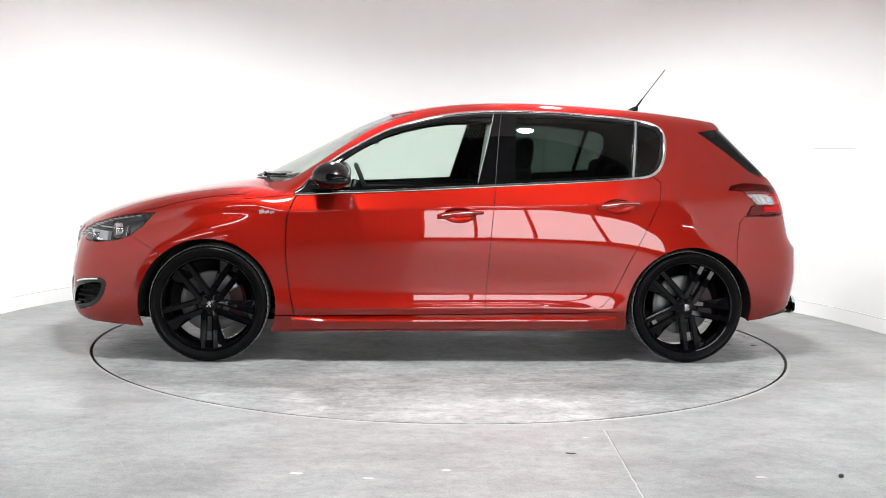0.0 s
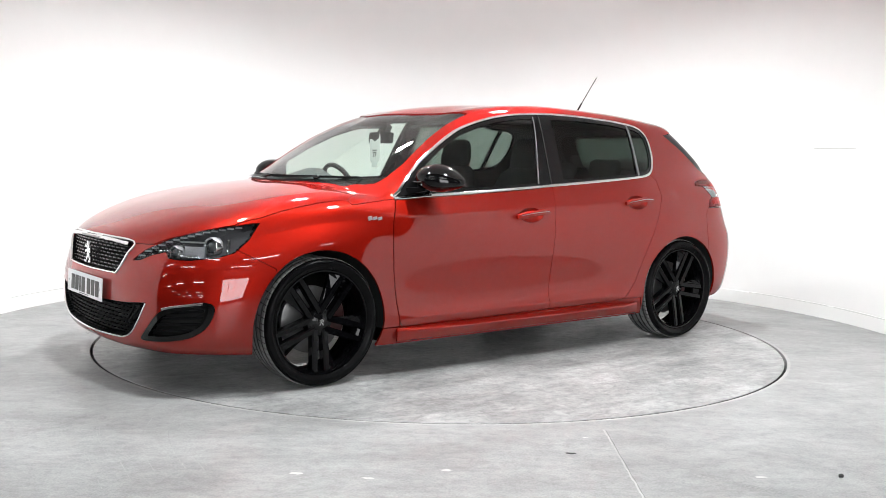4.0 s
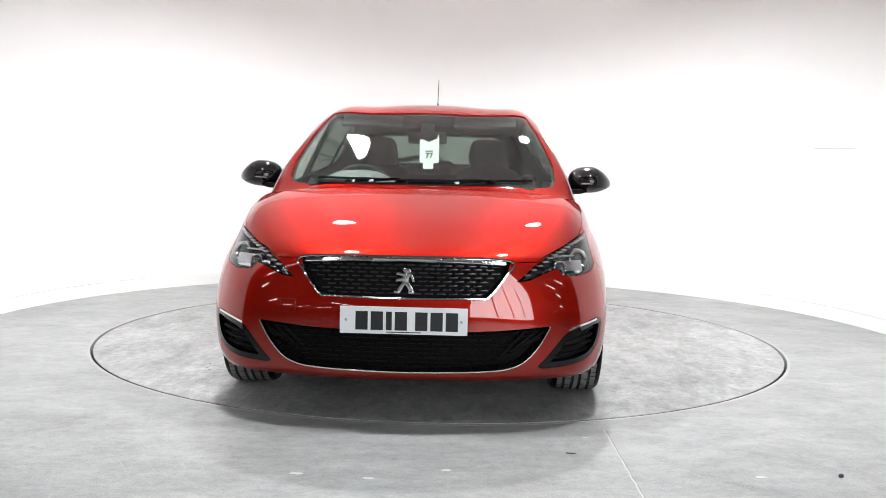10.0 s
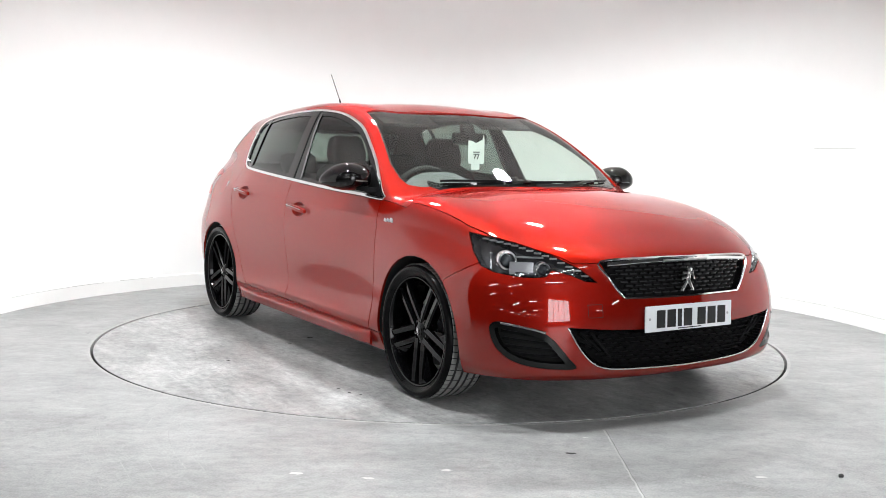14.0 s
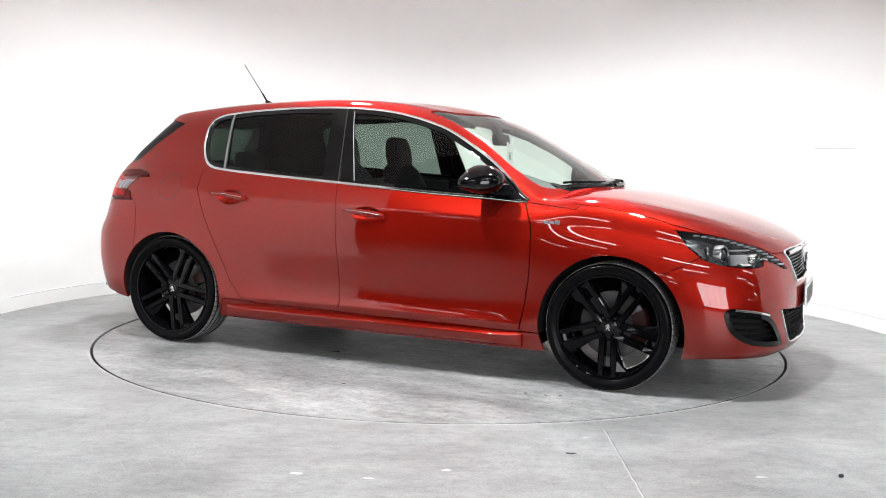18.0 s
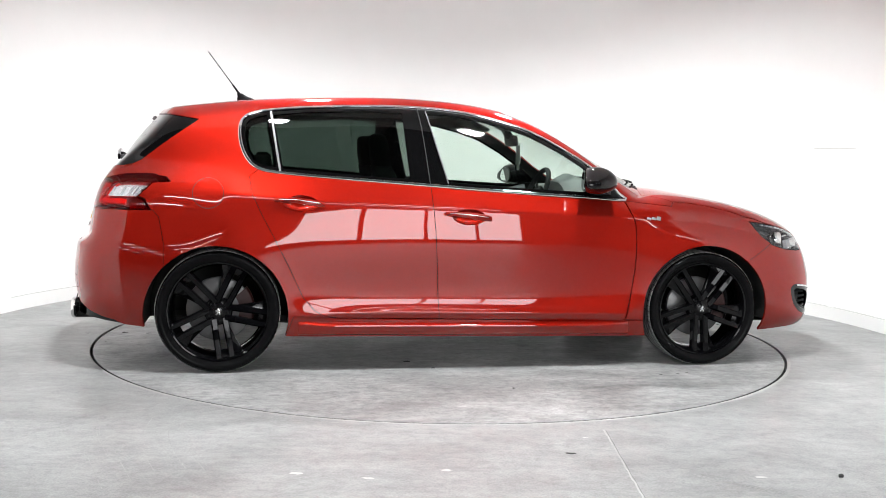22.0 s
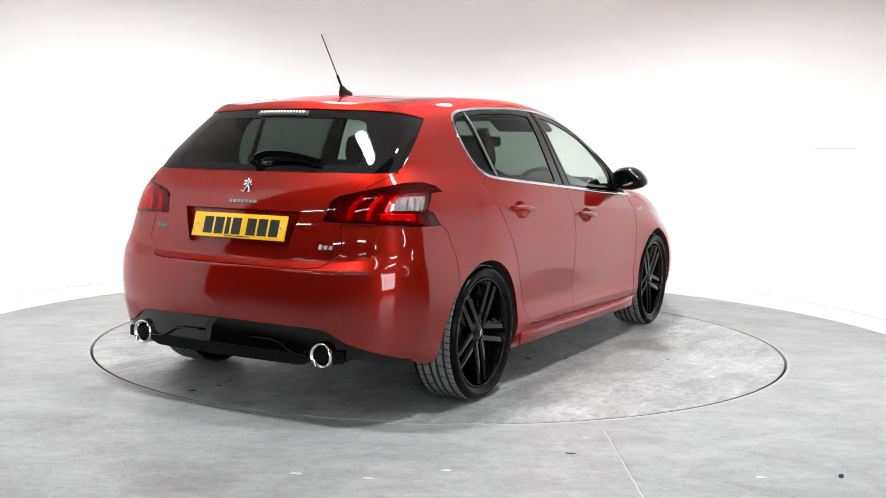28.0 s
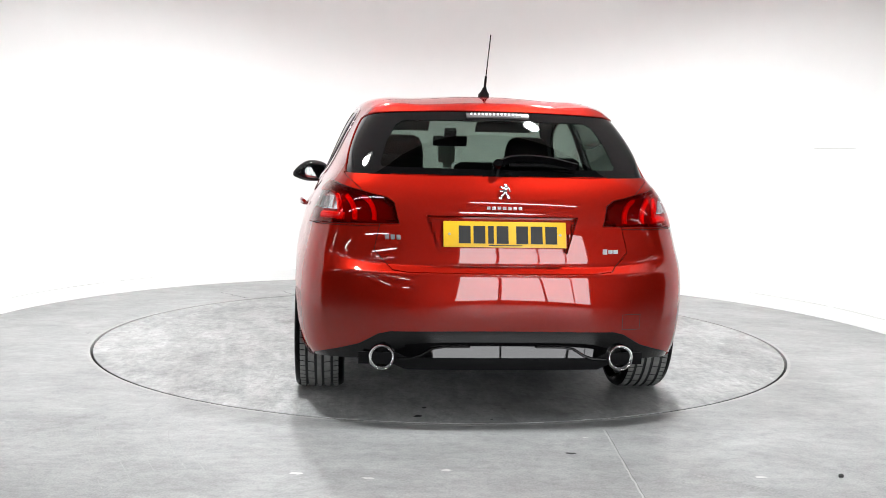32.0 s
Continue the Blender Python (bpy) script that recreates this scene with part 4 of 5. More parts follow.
def emblem(m, h):
    """A plain angular upright shape, h high, standing for the maker's mark."""
    bm = bmesh.new()
    bars = [((-.30, -.48), (.05, .10), .17), ((.30, -.48), (.0, -.02), .17), ((.0, .0), (.10, .42), .26), ((.0, .10), (-.36, .02), .13), ((.02, .24), (-.34, .30), .13), ((.12, .40), (-.05, .46), .16), ((.22, .30), (.34, -.02), .10), ((-.30, -.48), (-.44, -.46), .12), ((.30, -.48), (.16, -.47), .12)]
    for i, ((x0, y0), (x1, y1), t) in enumerate(bars):
        a = math.atan2(y1 - y0, x1 - x0)
        L = math.hypot(x1 - x0, y1 - y0) * h
        add_box(bm, m @ pose((x0 + x1) / 2 * h, (y0 + y1) / 2 * h, 0.0006 * i) @ Matrix.Rotation(a, 4, "Z"), L + t * h * .5, t * h, h * .12, h * .03)
    return bm


for ax, az in ((1.3085, 0), (-1.3085, 0)):
    for s in (1, -1):
        m = pose(ax, .775 * s, R_TYRE, 0, 0, 0 if s > 0 else 180) @ pose(0, 0, 0, 0, 0 if ax > 0 else 9, 0)
        if ax > 0 and s > 0:
            wheel0 = wheel_at(m)
        else:
            copy_thing(wheel0, m)

# wheel-house liners and underbody
for (cx, cz, r) in (ARCH_F, ARCH_R):
    for s in (1, -1):
        bm = bmesh.new()
        rows = []
        for k in range(25):
            a = radians(-8 + 196 * k / 24)
            x, z = cx + (r + .003) * math.cos(a), cz + (r + .003) * math.sin(a)
            yo = on_side(cx + (r + .02) * math.cos(a), cz + (r + .02) * math.sin(a)).y - .01
            rows.append([bm.verts.new((x, y * s, z)) for y in (yo, .5)])
        for a, b in zip(rows, rows[1:]):
            bm.faces.new((a[0], a[1], b[1], b[0]))
        c = bm.verts.new((cx, .5 * s, cz))
        for a, b in zip(rows, rows[1:]):
            bm.faces.new((a[1], c, b[1]))
        part("wheel_liner", bm, M_UNDER, car, "black wheel-house liner")
bm = bmesh.new()
prev = None
for x, w, z in ((2.06, .45, .205), (1.95, .66, .205), (1.75, .52, .19), (1.70, .49, .18), (.93, .49, .17), (.92, .84, .172), (-.92, .84, .18), (-.93, .49, .19), (-1.70, .49, .235), (-1.75, .70, .25), (-1.9, .66, .27), (-2.03, .45, .285)):
    row = [bm.verts.new((x, -w, z)), bm.verts.new((x, 0, z - .005)), bm.verts.new((x, w, z))]
    if prev:
        for j in range(2):
            bm.faces.new((prev[j], prev[j + 1], row[j + 1], row[j]))
    prev = row
part("underbody", bm, M_UNDER, car, "black underbody")


# ---- front end ----
def row_bars(name, poly, margin, z0, z1, dz, dy, size, parent, d, material):
    """Short horizontal bars in staggered rows, set on the skin inside an outline."""
    me = None
    k = 0
    z = z0
    while z < z1:
        y = -0.7 + (dy / 2 if k % 2 else 0)
        while y < 0.7:
            ends = [y - size[0] / 2, y, y + size[0] / 2]
            if inside(poly, np.array(ends), np.full(3, z)).min() > margin:
                a, b = on_front(ends[0], z, d), on_front(ends[2], z, d)
                t = (b - a).normalized()
                m = Matrix.Translation((a + b) / 2) @ Matrix.Rotation(math.atan2(t.y, t.x) - math.pi / 2, 4, "Z")
                if me is None:
                    ob = part(name, box(Matrix(), size[1], size[0], size[2], .0025), material, parent)
                    me = ob.data
                else:
                    ob = new(name, me)
                    ob.parent = parent
                ob.matrix_local = m
            y += dy
        z += dz
        k += 1


grille = panel("grille", rim(offset(clip(SKIN, F_GRILLE), -0.03), -.028), M_MATT, car, "black radiator grille with staggered bars", 0)
row_bars("grille_bar", GRILLE, .014, .560, .690, .0165, .050, (.036, .012, .0075), grille, -.016, M_GRILLE)
band_along(line_on(on_front, GRILLE, 4), .011, .008, M_CHROME, "grille_frame", grille, "chrome grille frame", True)
band_along(line_on(on_front, [(-.41, .681), (-.2, .692), (0, .693), (.2, .692), (.41, .681)], 6, False), .020, .012, M_CHROME, "grille_top_bar", grille, "broad chrome upper bar")
band_along(line_on(on_front, [(-.13, .690), (0, .691), (.13, .690)], 6, False), .012, .0145, M_SATIN, "name_strip", grille, "silver name strip, unreadable")
part("front_emblem", emblem(Matrix.Translation(on_front(.005, .612, .012)) @ pose(0, 0, 0, 90, 0, 90), .098), M_CHROME, grille, "silver upright emblem")
intake = panel("lower_intake", rim(offset(clip(SKIN, F_INTAKE), -0.045), -.043), M_MATT, car, "black lower air intake with staggered bars", 0)
row_bars("intake_bar", INTAKE, .012, .250, .42, .0195, .058, (.046, .014, .006), intake, -.026, M_MATT)
band_along(line_on(on_front, [(-.604, .428), (-.556, .346), (-.50, .285), (-.44, .256), (-.36, .244), (-.2, .238), (0, .235), (.2, .238), (.36, .244), (.44, .256), (.50, .285), (.556, .346), (.604, .428)], 5, False), .008, .005, M_CHROME, "intake_trim", intake, "thin chrome trim along the intake")
part("grille_plate", box(Matrix.Translation(on_front(0, .697, .004)) @ pose(0, 0, 0, 0, -12, 0), .008, .30, .020, .003), M_CHROME, grille, "chrome plate on the grille's upper edge")
for k in range(7):
    part("badge_bar", box(Matrix.Translation(on_front(-.068 + .0225 * k, .697, .009)) @ pose(0, 0, 0, 0, -12, 0), .002, .015, .010, .0005), M_DIVIDER, grille)
for s in (1, -1):
    for k in range(4):
        y0 = .40 + .045 * k
        p = line_on(on_front, [(y0 * s, .30 + .022 * k), ((y0 + .10) * s, .405)], 4, False)
        band_along(p, .012, .004, M_MATT, "intake_vane", intake, "", False, -.02)

for s in (1, -1):
    fog = new("fog_surround")
    fog.parent = car
    fog["label"] = "gloss black vent surround with chrome upper edge"
    fl = s < 0
    panel("vent_frame", clip(clip(LEFT, shrunk(F_FOG, .0005)), less(shrunk(F_FOG, .024))), M_BLACK, fog, "", .03, fl)
    panel("vent_back", rim(offset(clip(LEFT, F_FOG), -.05), -.03), M_UNDER, fog, "", 0, fl)
    for k, (z, q0, q1) in enumerate(((.300, -1.02, -.80), (.330, -.995, -.775), (.360, -.965, -.765), (.390, -.93, -.76))):
        band_along(line_on(lambda a, b, d: on_corner(a, b, d), [(q0 + (q1 - q0) * i / 4, z + .012 * i / 4) for i in range(5)], 3, False, s), .012, .006, M_MATT, "vent_slat", fog, "", False, -.022)
    band_along(line_on(lambda a, b, d: on_corner(a, b, d), [(-.955, .407), (-.90, .420), (-.83, .430), (-.765, .436)], 5, False, s), .010, .004, M_CHROME, "vent_trim", fog, "bright upper edge")

    lamp = new("headlamp")
    lamp.parent = car
    lamp["label"] = "clear headlamp with black bezel and bright projectors"
    panel("bezel", rim(offset(clip(LEFT, F_LAMP_F), -.055), -.052), M_BEZEL, lamp, "dark lamp bezel", 0, fl)
    panel("lens", offset(clip(LEFT, shrunk(F_LAMP_F, .001)), -.001), M_LENS, lamp, "clear lens", .006, fl)
    for q, z, r, dd in ((-.752, .705, .040, -.038), (-.925, .676, .030, -.036)):
        p = on_corner(q, z, dd)
        m = Matrix.Translation((p.x, p.y * s, p.z)) @ Vector((1, .38 * s, .04)).to_track_quat("Z", "Y").to_matrix().to_4x4()
        bm = bmesh.new()
        add_lathe(bm, [(r * .72, .012), (r * .8, .022), (r, .026), (r * 1.12, .02), (r * 1.2, -.01)], 28, m)
        part("projector_ring", bm, M_CHROME, lamp, "bright projector ring")
        bm = bmesh.new()
        add_lathe(bm, [(.0001, .030), (r * .35, .027), (r * .6, .019), (r * .75, .006), (r * .78, -.012)], 24, m)
        part("projector_lens", bm, M_PROJECTOR, lamp, "glassy projector lens")
    for k in range(14):
        f = k / 13
        q = -.66 - .44 * f
        zt = np.interp(q, [-1.148, -1.076, -.953, -.795, -.677, -.577], [.611, .664, .720, .762, .780, .793]) - .008
        p = on_corner(q, zt, -.007)
        part("day_light", box(Matrix.Translation((p.x, p.y * s, p.z)) @ pose(0, 0, 0, 0, 0, 45 * s), .012, .030, .007, .002), M_SATIN, lamp, "clear day-light block")
    for q, z, w_, h_ in ((-.685, .690, .010, .085), (-.83, .676, .100, .050), (-.85, .652, .085, .012), (-.98, .672, .07, .016), (-.86, .722, .12, .006), (-1.03, .655, .05, .008)):
        p = on_corner(q, z, -.03)
        part("reflector", box(Matrix.Translation((p.x, p.y * s, p.z)) @ pose(0, 0, 0, 0, -12, 40 * s), .02, w_, h_, .003), M_SATIN if w_ > .09 else M_CHROME, lamp, "bright reflector")

# ---- rear end ----
for s in (1, -1):
    fl = s < 0
    lamp = new("tail_lamp")
    lamp.parent = car
    lamp["label"] = "red tail lamp with a clear section and three slanted bars"
    F_CLEAR = by_rear_corner(LAMP_R_CLEAR)
    panel("lamp_base", rim(offset(clip(LEFT, F_LAMP_R), -.034), -.032), M_TAIL_BASE, lamp, "dark red lamp base", 0, fl)
    panel("red_lens", offset(clip(clip(LEFT, shrunk(F_LAMP_R, .001)), less(F_CLEAR, .0005)), .001), M_RED_LENS, lamp, "smoky red lens", .006, fl)
    panel("clear_lens", offset(clip(LEFT, F_CLEAR), .001), M_LENS, lamp, "clear lens", .004, fl)
    panel("clear_reflector", offset(clip(LEFT, shrunk(F_CLEAR, .004)), -.018), M_SILVER, lamp, "silver reflector", .010, fl)
    for q in (-1.0, -.925, -.85):
        a = [(q + .005, .850), (q + .012, .885), (q + .035, .925), (q + .075, .958)]
        band_along(line_on(lambda u, v, d: on_corner(u, v, d, False), a, 4, False, s), .021, .009, M_TAIL_BAR, "light_bar", lamp, "red slanted light bar", False, -.026)
    band_along(line_on(lambda u, v, d: on_corner(u, v, d, False), [(-.87, .866), (-.80, .868), (-.70, .866)], 4, False, s), .030, .010, M_TAIL_BAR, "light_bar", lamp, "red lower light bar", False, -.024)
    for q in (-.80, -.74, -.70, -.675):
        band_along(line_on(lambda u, v, d: on_corner(u, v, d, False), [(q, .897), (q + .006, .92), (q + .012, .943)], 4, False, s), .005, .006, M_SATIN, "reflector_rib", lamp, "", False, -.016)

panel("plate_bay", rim(offset(clip(SKIN, F_BAY), -.022), -.021), M_PAINT, tailgate, "red recessed plate bay", 0)
panel("diffuser", offset(clip(SKIN, shrunk(F_DIFFUSER, .001)), -.006), M_BLACK, rear_bumper, "gloss black diffuser", .02)
band_along([(Vector((-2.082 + .10 * abs(y) ** 2, y, .262 + (.02 if abs(y) > .42 else 0))), Vector((-1, 0, 0))) for y in np.linspace(-.60, .60, 25)], .05, .006, M_MATT, "diffuser_lip", rear_bumper, "black lower lip")
for s in (1, -1):
    p = [(Vector((-2.080 + .05 * y ** 2, y * s, z)), Vector((-1, 0, 0))) for y, z in ((.14, .335), (.25, .334), (.30, .325), (.345, .297), (.38, .285), (.44, .283))]
    band_along(p, .010, .012, M_BLACK, "diffuser_edge", rear_bumper, "raised gloss edge")
    ex = new("exhaust_tip")
    ex.parent = car
    ex["label"] = "round chrome exhaust tip"
    m = pose(-1.997, .503 * s, .287, 0, -90, 0)
    bm = bmesh.new()
    add_lathe(bm, [(.036, .040), (.037, .060), (.042, .074), (.049, .079), (.0535, .075), (.0555, .068), (.0555, .058)], 40, m)
    part("tip", bm, M_CHROME, ex, "bright rolled rim")
    bm = bmesh.new()
    add_lathe(bm, [(.0545, .060), (.0545, -.10)], 40, m)
    part("sleeve", bm, M_BLACK, ex, "black outer sleeve")
    bm = bmesh.new()
    add_lathe(bm, [(.0365, .050), (.036, .0), (.034, -.09), (.0001, -.09)], 32, m)
    part("bore", bm, M_UNDER, ex, "plain black bore")

band_along(line_on(on_rear, [(-.147, 1.303), (-.05, 1.306), (.0, 1.306), (.05, 1.306), (.132, 1.303)], 5, False), .026, .008, M_BRAKE, "high_brake_light", tailgate, "grey high-level brake light")
for k in range(15):
    y = -.125 + .0168 * k
    p = on_rear(y, 1.304, .009)
    part("brake_segment", box(Matrix.Translation(p) @ pose(0, 0, 0, 0, 25, 0), .006, .009, .010, .002), M_LED, tailgate, "pale lamp segment")
wiper = new("rear_wiper")
wiper.parent = tailgate
bm = bmesh.new()
add_sweep(bm, smooth_path([on_rear(.015, 1.077, .025), on_rear(-.06, 1.097, .036), on_rear(-.19, 1.098, .030), on_rear(-.335, 1.078, .014)], 6), [(-.006, -.016), (.006, -.016), (.008, .010), (0, .016), (-.008, .010)])
part("wiper_arm", bm, M_BLACK, wiper, "black wiper arm")
bm = bmesh.new()
add_lathe(bm, [(.0001, .03), (.018, .03), (.022, .02), (.022, -.02)], 20, Matrix.Translation(on_rear(.012, 1.078, .01)) @ pose(0, 0, 0, 0, -60, 0))
part("wiper_pivot", bm, M_BLACK, wiper)
bm = bmesh.new()
add_sweep(bm, [on_rear(-.04, 1.084, .008), on_rear(-.19, 1.087, .008), on_rear(-.325, 1.074, .008)], [(-.004, -.006), (.004, -.006), (.004, .006), (-.004, .006)])
part("wiper_blade", bm, M_MATT, wiper)
part("rear_emblem", emblem(Matrix.Translation(on_rear(-.012, .972, .006)) @ pose(0, 0, 0, 72, 0, -90), .062), M_CHROME, tailgate, "silver upright emblem")
for k in range(7):
    part("badge_bar", box(Matrix.Translation(on_rear(.060 - .0225 * k, .905, .003)) @ pose(0, 0, 0, 0, 18, 0), .005, .015, .013, .001), M_BADGE, tailgate, "silver badge bar")
for k in range(3):
    part("badge_bar", box(Matrix.Translation(on_rear(.486 - .024 * k, .779, .003)) @ pose(0, 0, 0, 0, 18, 12), .004, .018, .021, .002), M_DIVIDER, tailgate, "silver badge bar")
    part("badge_bar", box(Matrix.Translation(on_rear(-.440 - .024 * k, .728, .003)) @ pose(0, 0, 0, 0, 18, -12), .005, .019, .017 if k else .022, .002), M_BADGE, tailgate, "silver badge bar")
SEAM = [(-.515, .405), (-.585, .405), (-.590, .412), (-.590, .462), (-.585, .469), (-.515, .469), (-.51, .462), (-.51, .412)]
band_along(line_on(on_rear, SEAM, 3, True), .0025, .0004, M_SEAM, "tow_cover_seam", rear_bumper, "thin seam of the towing-eye cover", True)


def number_plate(m, material, name, label, parent):
    e = new(name)
    e.parent = parent
    e["label"] = label
    e.matrix_local = m
    part("plate", box(Matrix(), .52, .111, .006, .0025), material, e)
    x = -.196
    for k in range(7):
        w = .024 if k == 2 else .050
        part("character_bar", box(pose(x + w / 2, -.002, .0035), w, .076, .0012), M_INK, e, "dark character bar")
        x += w + (.033 if k == 3 else .012)
    part("maker_line", box(pose(0.0, -.0475, .0033), .14, .004, .001), M_INK, e)
    for sx in (-.235, .235):
        bm = bmesh.new()
        add_lathe(bm, [(.0001, .0055), (.005, .005), (.006, .003)], 10, pose(sx, 0, 0))
        part("screw", bm, M_SATIN, e)
    return e


number_plate(Matrix.Translation((2.163, .002, .451)) @ pose(0, 0, 0, 88, 0, 90), M_PLATE_W, "front_number_plate", "white number plate with dark bars", car)
number_plate(Matrix.Translation((-2.000, -.008, .797)) @ pose(0, 0, 0, 73, 0, -90), M_PLATE_Y, "rear_number_plate", "yellow number plate with dark bars", tailgate)


# ---- sides: mirrors, handles, badges, fuel flap ----
for s in (1, -1):
    mir = new("door_mirror")
    mir.parent = car
    mir["label"] = "gloss black door mirror"
    bm = bmesh.new()
    bmesh.ops.create_uvsphere(bm, u_segments=40, v_segments=24, radius=1)
    for v in bm.verts:
        x, y, z = v.co
        x = math.copysign(abs(x) ** .85, x)
        z = math.copysign(abs(z) ** .72, z)
        y = math.copysign(abs(y) ** (1.1 if y > 0 else .85), y)
        px = .655 + (x * .115 if x > 0 else x * .085)
        px = max(px, .588 - .02 * y)
        hz = (.084 if z > 0 else .060) * (1 - .45 * max(y, 0) ** 2) * (1 - .25 * max(x, 0) ** 2)
        v.co = Vector((px - .060 * max(y, 0) ** 2, (.908 + y * .120) * s, .998 + z * hz - .012 * max(y, 0) ** 2))
    part("mirror_housing", bm, M_BLACK, mir, "gloss black shell", sharp=50)
    bm = bmesh.new()
    bmesh.ops.create_circle(bm, cap_ends=True, segments=32, radius=1, matrix=Matrix())
    for v in bm.verts:
        a = math.atan2(v.co.y, v.co.x)
        v.co = Vector((.590 - .02 * math.cos(a), (.895 + .068 * math.copysign(abs(math.cos(a)) ** .6, math.cos(a))) * s, 1.010 + .046 * math.copysign(abs(math.sin(a)) ** .7, math.sin(a))))
    part("mirror_glass", bm, M_MIRROR, mir, "silvered mirror glass", smooth=False)
    bm = bmesh.new()
    add_sweep(bm, [Vector((.74, .775 * s, .945)), Vector((.72, .82 * s, .945)), Vector((.69, .86 * s, .955))], [(-.045, -.012), (.045, -.012), (.045, .012), (-.045, .014)])
    part("mirror_foot", bm, M_MATT, mir, "black mirror foot")
    bm = bmesh.new()
    add_sweep(bm, smooth_path([Vector((.772, .85 * s, .989)), Vector((.771, .90 * s, .990)), Vector((.748, .95 * s, .992)), Vector((.715, .978 * s, .994))], 5), ring_shape(.0022, 6))
    part("mirror_indicator", bm, M_DIVIDER, mir, "thin silver indicator line")
    # corner trim before the mirror
    panel("mirror_sail", offset(clip(clip(LEFT, by_side([(.645, 1.07), (.66, .93), (.845, .912), (.80, .955), (.72, 1.03)])), shrunk(F_AREA, .01)), -.001), M_MATT, mir, "black corner trim", .004, s < 0)
    for k, (xa, za, xb, zb) in enumerate(HANDLES):
        h = new("door_handle")
        h.parent = doors[k][0 if s > 0 else 1]
        h["label"] = "red grip handle with a silver edge"
        bowl = BOWLS[k]
        V, F = clip(LEFT, bowl, 4)
        V = V.copy()
        V[:, 1] -= np.minimum(.026, bowl(V) * 1.4)
        panel("grip_bowl", (V, F), M_PAINT, h, "red recessed bowl", 0, s < 0)
        pts = []
        for i in range(13):
            f = i / 12
            x, z = xa + (xb - xa) * f, za + (zb - za) * f + .004 * math.sin(math.pi * f)
            pts.append(on_side(x, z, .006 + .026 * math.sin(math.pi * (.08 + .84 * f)) ** .7, s))
        bm = bmesh.new()
        st = []
        for i, p in enumerate(pts):
            f = i / 12
            hh = .0185 * (1 - .35 * (2 * f - 1) ** 4) * (0.62 + 0.38 * (f if xa < -.5 else f))
            ring = [(0.008, 0), (.005, .8), (-.003, 1.0), (-.010, .55), (-.010, -.55), (-.003, -1.0), (.005, -.8)]
            st.append([p + Vector((0, a * s, b * hh)) for a, b in ring])
        add_prism(bm, st)
        part("grip", bm, M_PAINT, h, "red grip")
        bm = bmesh.new()
        add_sweep(bm, [p + Vector((0, .0085 * s, .004)) for p in pts[1:-1]], ring_shape(.0016, 6))
        part("grip_trim", bm, M_SATIN, h, "silver edge line")
    for k in range(3):
        p = on_side(1.035 - .028 * k, .808 - .001 * k, .003, s)
        part("wing_badge", box(Matrix.Translation(p) @ pose(0, 0, 0, 0, 12, 0), .024, .004, .020 if k == 0 else .014, .001), M_BADGE, car, "small silver badge bar")
FLAP = [(-1.360 + .077 * math.cos(t), .912 + .076 * math.sin(t)) for t in np.linspace(0, 2 * math.pi, 25)[:-1]]
band_along(line_on(on_side, FLAP, 2, True, -1), .0035, .0005, M_SEAM, "fuel_flap_seam", car, "thin round seam of the fuel flap", True)

# flared lower sills
for s in (1, -1):
    bm = bmesh.new()
    st = []
    for k in range(41):
        x = -.905 + 1.78 * k / 40
        f = min(1.0, (.06 + k) / 4, (40.06 - k) / 6) ** .6
        y, z = on_side(x, .262).y, float(np.interp(x, [-.9, .9], [.262, .248]))
        st.append([Vector((x, (y + a * (f if a > 0 else 1)) * s, z - b)) for a, b in ((-.008, 0), (.004, .002), (.026, .010), (.033, .016), (.034, .022), (.026, .045), (.012, .066), (-.010, .074))])
    add_prism(bm, st)
    part("sill_flare", bm, M_PAINT, car, "red flared sill edge under the doors", sharp=25)

# aerial
aerial = new("aerial")
aerial.parent = car
aerial["label"] = "thin black roof aerial leaning back"
bm = bmesh.new()
add_prism(bm, [[Vector((-1.185 + x * sc - lean, y * sc * .8 - .008, z)) for x, y in ring_shape(.034, 14, 1.5)] for sc, z, lean in ((1, 1.412, 0), (.95, 1.432, .004), (.55, 1.445, .022), (.3, 1.462, .038))])
part("aerial_base", bm, M_MATT, aerial)
bm = bmesh.new()
st = [Vector((-1.222, -.008, 1.455)), Vector((-1.262, -.008, 1.51)), Vector((-1.40, -.008, 1.695))]
for a, b, r in ((st[0], st[1], .006), (st[1], st[2], .0026)):
    add_sweep(bm, [a, b], ring_shape(r, 8), up=Vector((0, 1, 0)))
part("aerial_rod", bm, M_MATT, aerial)


# front wipers at the foot of the screen
def on_top(x, y, d):
    p, n, _, _ = SKIN_TREE.ray_cast(Vector((x, y, 3.0)), Vector((0, 0, -1)))
    return p + (n if n.z > 0 else -n) * d


band_along([(on_top(-1.335, y, 0.0), (on_top(-1.335, y, 0.01) - on_top(-1.335, y, 0.0)).normalized()) for y in np.linspace(-.5, .5, 31)], .004, .0006, M_SEAM, "spoiler_seam", car, "thin joint between roof and spoiler")
FRONT_SEAM = [(-.51, .468), (-.455, .468), (-.45, .473), (-.45, .515), (-.455, .52), (-.51, .52), (-.515, .515), (-.515, .473)]
band_along(line_on(on_front, FRONT_SEAM, 3, True), .0025, .0004, M_SEAM, "tow_cover_seam", front_bumper, "thin seam of the towing-eye cover", True)


def foot_x(y):
    return float(np.interp(abs(y), [0, .19, .376, .56, .64], [1.113, 1.10, 1.055, .972, .88]))


